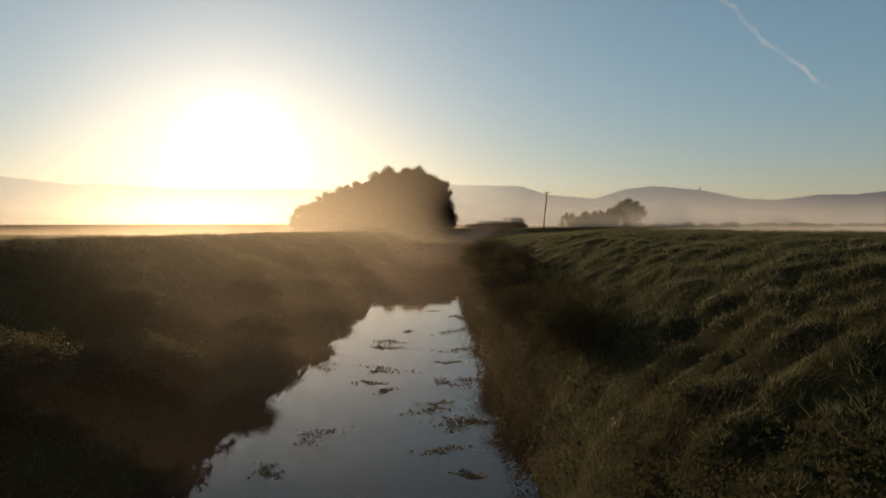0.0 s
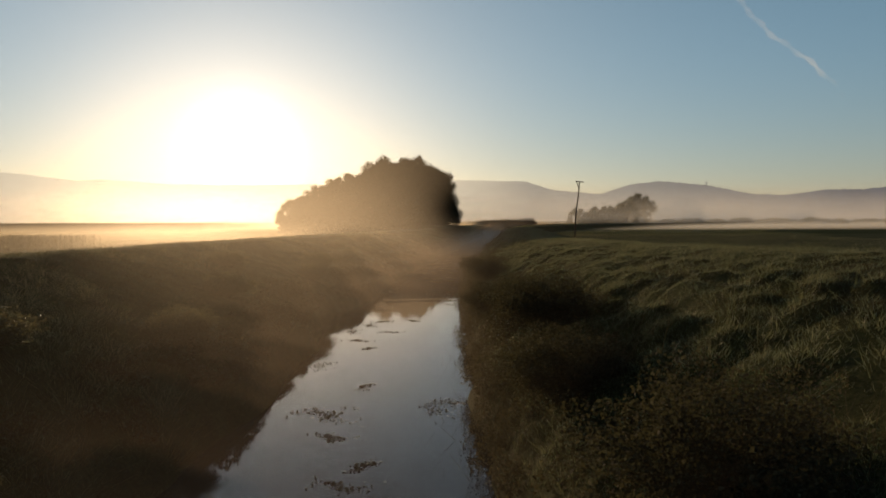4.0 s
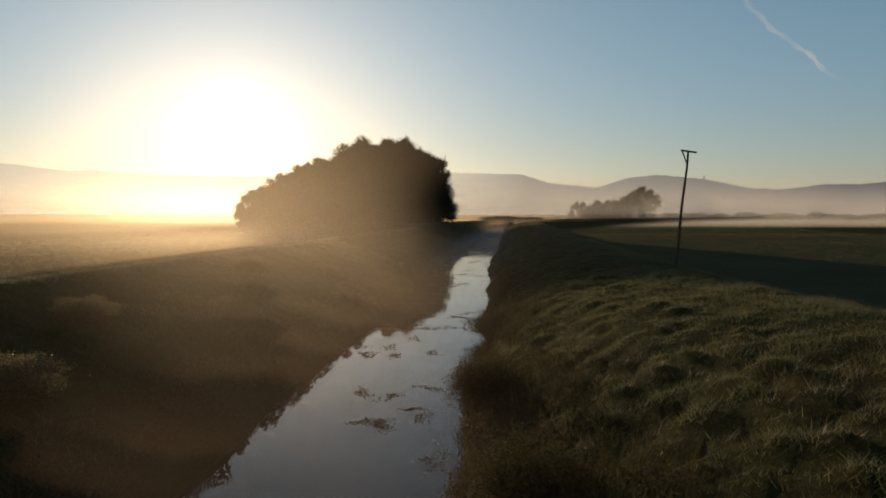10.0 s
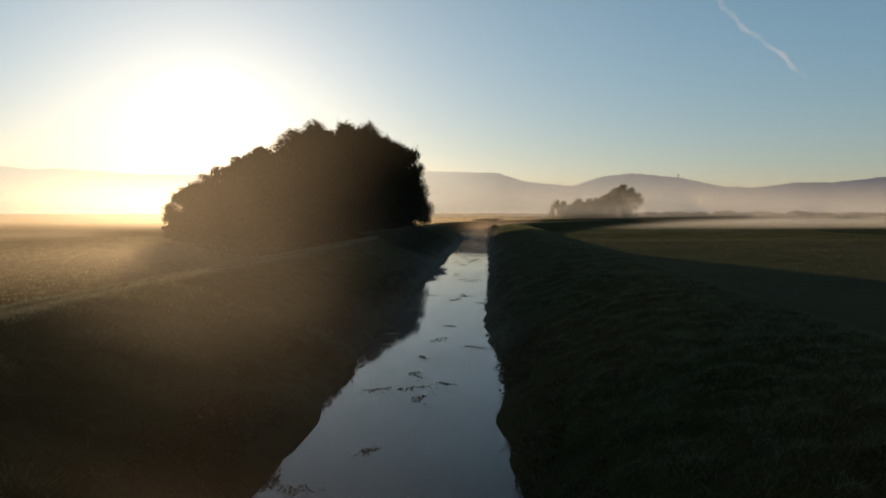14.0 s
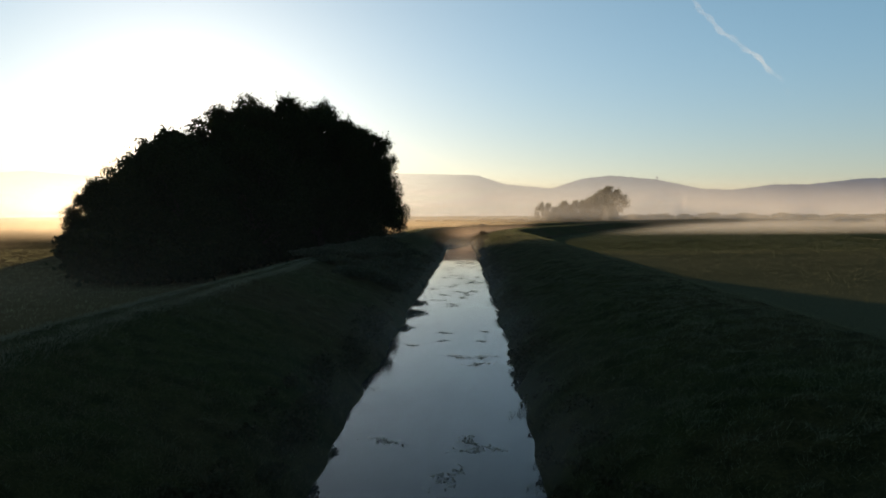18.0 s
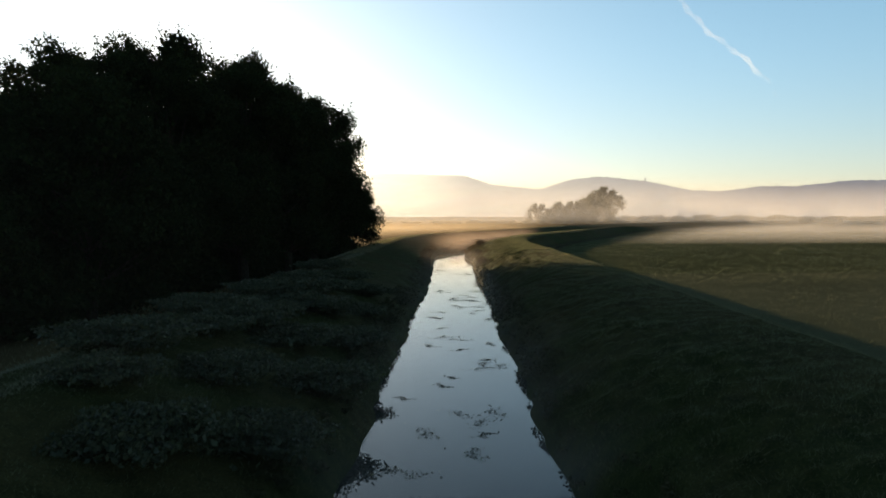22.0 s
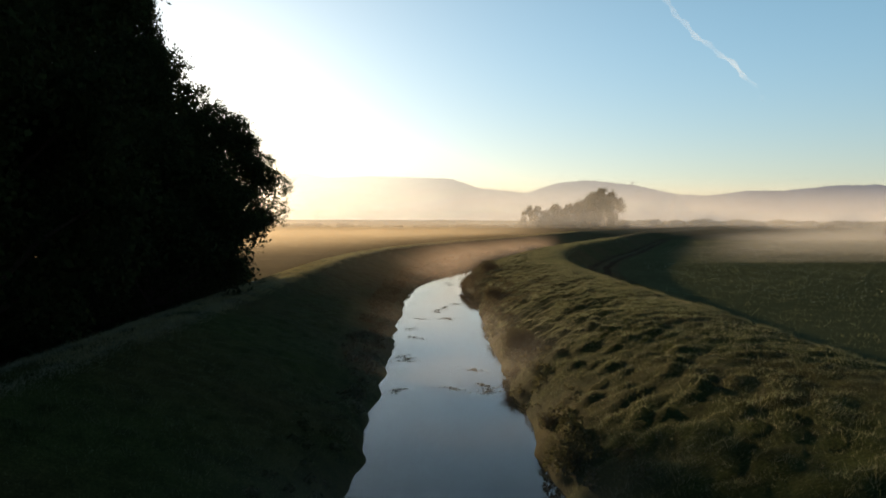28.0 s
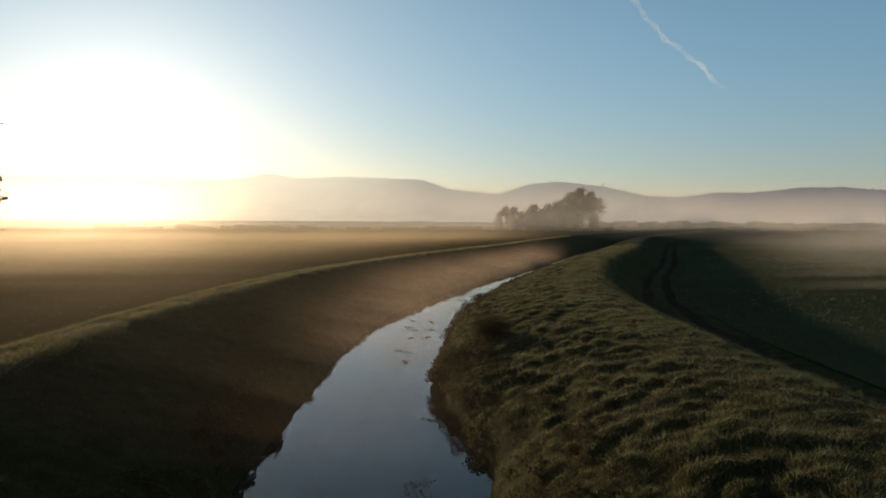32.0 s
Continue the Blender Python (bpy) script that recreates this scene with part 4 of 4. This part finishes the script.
def mist_curtain(y, x0, x1, high, mat, bow=0.0, fade_left=0.2, fade_right=0.2, soft=1.5, cols=61, rows=13, gain=1.0):
    """A hanging veil of mist from the ground up to high, thinning out towards the ground, the top and its two ends."""
    side = np.linspace(0, 1, cols)[None, :].repeat(rows, 0)
    lift = np.linspace(0, 1, rows)[:, None].repeat(cols, 1)
    x = x0 + (x1 - x0) * side
    yy = y + bow * (2 * side - 1) ** 2
    ground = np.maximum(land(x, yy), 0.0)
    z = ground + 0.03 + lift * np.maximum(high - ground, 0.3)
    thick = eased((z - ground) / soft) * eased(1.05 - z / high) * eased(side / fade_left) * eased((1 - side) / fade_right)
    i = np.arange(rows - 1)[:, None] * cols + np.arange(cols - 1)[None, :]
    faces = np.stack([i, i + 1, i + 1 + cols, i + cols], -1).reshape(-1, 4)
    ob = mesh_object("mist", np.stack([x, yy, z], -1).reshape(-1, 3), faces, mat, smooth=True)
    ob.data.attributes.new("thickness", "FLOAT", "POINT").data.foreach_set("value", np.ascontiguousarray(gain * thick, np.float32).ravel())
    return tagged(ob, "thin veil of ground mist drifting over the fields", "mist", "mist veils", kind="stuff")


scene.cycles.transparent_max_bounces = 40
# droplets are neutral; the low sun's warmth is put into this colour
SUNLIT_MIST = (0.95, 0.8, 0.64)
for y, half, high, dens, scale, soft in ((420, 900, 20, 0.24, 0.01, 8), (560, 1200, 30, 0.28, 0.008, 7), (640, 900, 14, 0.35, 0.008, 3), (700, 1400, 40, 0.2, 0.006, 3), (1250, 2100, 80, 0.23, 0.004, 3), (2300, 3600, 140, 0.26, 0.002, 3)):
    mist_curtain(y, -half, half, high, mist_material("ground_mist", (0.63, 0.63, 0.63), dens, scale, forward=0.065), -0.15 * half, 0.2, 0.42, soft)
# low mist deepening over the fallow field, the sun's gold put into its colour
for y, line, high, dens in ((262, -2, 2.6, 0.15), (278, 6, 3.0, 0.18), (294, 14, 3.4, 0.2), (310, 23, 3.8, 0.24), (328, 32, 4.2, 0.28), (346, 40, 4.8, 0.32), (368, 50, 4.8, 0.3), (392, 62, 5.4, 0.32), (420, 78, 6, 0.33), (455, 98, 7, 0.33)):
    mist_curtain(y, line - 420, line, high, mist_material("fallow_mist", (0.97, 0.8, 0.55), dens, 0.03), 0, 0.3, 0.1, 1.5)
# mist over the canal and the meadow, standing in for sun glare in the lens too, with a clear lane through it
LANE = [(0, 0.0, 3.9), (33, 1.4, 4.5), (55, 2.15, 4.95), (70, 2.65, 5.35), (83, 3.3, 5.56), (104, 4.4, 5.65), (120, 5.6, 6.25), (140, 7.3, 6.6), (175, 11.1, 6.5), (192, 12.9, 6.5), (215, 15.95, 6.58), (233, 18.85, 6.54), (262, 24.0, 6.4), (300, 34.0, 6.0)]


def lane_mist(y, dens, high, left=80.0, right=18.0, forward=0.25):
    """One veil of mist and stand-in sun glare across the canal, thinning out upwards, to both sides and around the
    lane.
    """
    lx, lz = (float(np.interp(y, [k[0] for k in LANE], [k[c] for k in LANE])) for c in (1, 2))
    near = np.concatenate([np.arange(-10, -3, 1.0), np.arange(-3, 3.01, 0.4), np.arange(4, 10.1, 1.0)])
    xs = lx + np.concatenate([-np.geomspace(left, 11, 18), near, np.geomspace(11, max(right, 12), 5)])
    x = np.repeat(xs[None, :], 30, 0)
    yy = y + 0.12 * (x - lx)
    ground = np.maximum(land(x, yy), 0.0)
    lift = np.linspace(0, 1, 30)[:, None]
    z = ground + 0.03 + lift * (high - ground)
    away = np.hypot(x - lx, z - lz)
    thick = eased((z - ground) / 1.2) * np.clip(1 - z / high, 0, 1) ** 1.3 * eased((x - lx + left) / (0.5 * left)) * eased((lx + right - x) / (0.85 * right)) * eased((away - 0.9) / 3.0)
    cols = len(xs)
    i = np.arange(29)[:, None] * cols + np.arange(cols - 1)[None, :]
    faces = np.stack([i + cols, i + 1 + cols, i + 1, i], -1)
    solid = np.maximum.reduce([away[:-1, :-1], away[1:, :-1], away[:-1, 1:], away[1:, 1:]]) > 1.3
    ob = mesh_object("mist", np.stack([x, yy, z], -1).reshape(-1, 3), faces[solid], mist_material("glare_mist", SUNLIT_MIST, dens, 0.03, forward=forward, spread=0.95), smooth=True)
    ob.data.attributes.new("thickness", "FLOAT", "POINT").data.foreach_set("value", np.ascontiguousarray(thick, np.float32).ravel())
    return tagged(ob, "thin veil of mist over the canal, standing in for sun glare too", "mist", "mist veils", kind="stuff")


for k in range(20):
    lane_mist(6 + 5 * k, 0.013, 15.0, right=6.0, forward=0.36 if k < 11 else 0.55)
for k in range(5):
    lane_mist(112 + 12 * k, 0.015, 12.0, right=10.0, forward=0.16)
for k in range(15):
    lane_mist(219 + 6 * k, 0.006, 7.0, left=45.0, right=12.0, forward=0.25)
# low mist on the meadow behind the dike, the sun's gold put into its colour
for k in range(16):
    y = 58 + 11 * k
    edge = float(centre(y)) - 15 if y < 165 else -46.0
    mist_curtain(y, edge - 170, edge, 4.2, mist_material("meadow_mist", (0.95, 0.8, 0.56), 0.11, 0.03), 0, 0.4, 0.08, 1.4, gain=0.45 if y < 120 else 1.0)
# low white fog lying on the field beyond the other dike
for y, reach, high, dens in ((290, 220, 1.7, 0.35), (302, 240, 2.0, 0.4), (314, 280, 2.2, 0.45), (328, 320, 2.4, 0.5), (345, 380, 2.7, 0.55), (365, 440, 3.0, 0.6), (388, 520, 3.3, 0.65), (415, 700, 3.6, 0.7), (460, 800, 4.0, 0.6), (520, 1000, 5.0, 0.6)):
    x0 = float(centre(y)) + 26
    mist_curtain(y, x0, x0 + reach, high, mist_material("low_fog", (0.74, 0.74, 0.74), dens, 0.02), 0, 0.08, 0.3, 0.55 * high)
# the first two wisp colours hold the sun's pinkish warmth
WISP = mist_material("water_wisps", (0.96, 0.76, 0.6), 0.13, 0.12, (0.36, 0.72), 0.3)
NEAR_WISP = mist_material("near_water_wisps", (0.96, 0.74, 0.56), 0.05, 0.1, (0.3, 0.75), 0.4)
THIN_WISP = mist_material("thin_water_wisps", (0.9, 0.88, 0.86), 0.17, 0.12, (0.36, 0.72), 0.3)
wisp_rows = [9 + 2.5 * k for k in range(38)] + [106 + 6.4 * k for k in range(21)] + [251 + 3.5 * k for k in range(23)]
for y in wisp_rows:
    y += rng_hedge.uniform(-1.2, 1.2)
    c = float(centre(y))
    early, dense = y < 103, y < 103 or y > 240
    mist_curtain(y, c - rng_hedge.uniform(6, 9) - (4 if early else 0), c + rng_hedge.uniform(4.0, 6.0) + (0 if dense else 5), rng_hedge.uniform(2.4, 3.1) * (1.5 if y > 245 else 1.0), NEAR_WISP if early else WISP if dense else THIN_WISP, rng_hedge.uniform(-1, 1), 0.5, 0.4, 1.6, 31, 9, gain=min(1.0, 0.2 + (y - 250) / 35) if y > 245 else 1.0)


# ---- vapour trail and lookout tower ----
def vapour_trail():
    rng = np.random.default_rng(36)
    az, el = np.radians(np.linspace(21.2, 30.1, 120)), np.radians(np.linspace(17.4, 8.6, 120))
    d = 4850
    mid = np.column_stack([d * np.sin(az) * np.cos(el), d * np.cos(az) * np.cos(el), d * np.sin(el)])
    mid += np.array([0.55, -0.25, 0.6]) * (14 * np.sin(np.arange(120) * 0.09) + 7 * np.sin(np.arange(120) * 0.31))[:, None]
    wide = 17 * np.linspace(1.0, 0.8, 120) * (1 + 0.3 * np.sin(np.arange(120) * 0.6))
    cross = np.array([0.55, -0.25, 0.6])
    verts = np.concatenate([mid - cross * wide[:, None], mid, mid + cross * wide[:, None]])
    faces = [(r * 120 + i, r * 120 + i + 1, (r + 1) * 120 + i + 1, (r + 1) * 120 + i) for r in (0, 1) for i in range(119)]
    m, t, p = material("thin_vapour")
    geo = t.nodes.new("ShaderNodeNewGeometry")
    n = ramp(t, noise_node(t, 0.006, 6, 0.6, geo.outputs["Position"]), (0.36, (0, 0, 0)), (0.72, (0.135, 0.135, 0.135)))
    thin, clear, mix = t.nodes.new("ShaderNodeBsdfTranslucent"), t.nodes.new("ShaderNodeBsdfTransparent"), t.nodes.new("ShaderNodeMixShader")
    thin.inputs[0].default_value = (0.95, 0.93, 0.9, 1)
    link(t, n, mix.inputs[0])
    link(t, clear.outputs[0], mix.inputs[1])
    link(t, thin.outputs[0], mix.inputs[2])
    link(t, mix.outputs[0], t.nodes["Material Output"].inputs[0])
    tagged(mesh_object("vapour_trail", verts, faces, m), "thin broken white vapour trail in the sky", "vapour trail", kind="structure")


vapour_trail()


def lookout_tower():
    """A slim tower on the ridge."""
    bm = bmesh.new()
    limb(bm, (0, 0, -6), (0, 0, 20), 4.5, 3.6, 8)
    limb(bm, (0, 0, 20), (0, 0, 25), 6.5, 6.5, 8)
    root = tagged(new("lookout_tower"), "slim hazy lookout tower on the wooded ridge", "tower")
    # shares the hills' glowing material, haze and sun glow painted in
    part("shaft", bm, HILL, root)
    root.matrix_basis = pose(4430 * math.sin(radians(20.9)), 4430 * math.cos(radians(20.9)), 4430 * math.tan(radians(2.62)))


lookout_tower()

PLUME = (491, 1240, 12)


def steam_plume():
    """A small white plume rising far out on the plain."""
    rows = []
    for k in range(13):
        f = k / 12
        half = 3.2 * (0.5 + 0.7 * f) * (1 + 0.2 * math.sin(k * 1.7))
        mid = 5.0 * f * f + 1.2 * math.sin(k * 0.9)
        rows.append([(mid - half, 0, 30 * f), (mid, 0, 30 * f), (mid + half, 0, 30 * f)])
    verts = [v for r in rows for v in r]
    faces = [(3 * k + s, 3 * k + s + 1, 3 * k + s + 4, 3 * k + s + 3) for k in range(12) for s in (0, 1)]
    ob = mesh_object("steam_plume", verts, faces, mist_material("white_steam", (0.95, 0.95, 0.95), 0.35, 0.08), smooth=True)
    thick = [(0.25 + 0.75 * (s == 1)) * math.sin(math.pi * min(1, 0.12 + 0.88 * k / 12)) for k in range(13) for s in range(3)]
    ob.data.attributes.new("thickness", "FLOAT", "POINT").data.foreach_set("value", thick)
    ob.matrix_basis = pose(PLUME[0], PLUME[1], PLUME[2])
    tagged(ob, "small white steam plume rising far out on the plain", "steam", kind="stuff")


steam_plume()
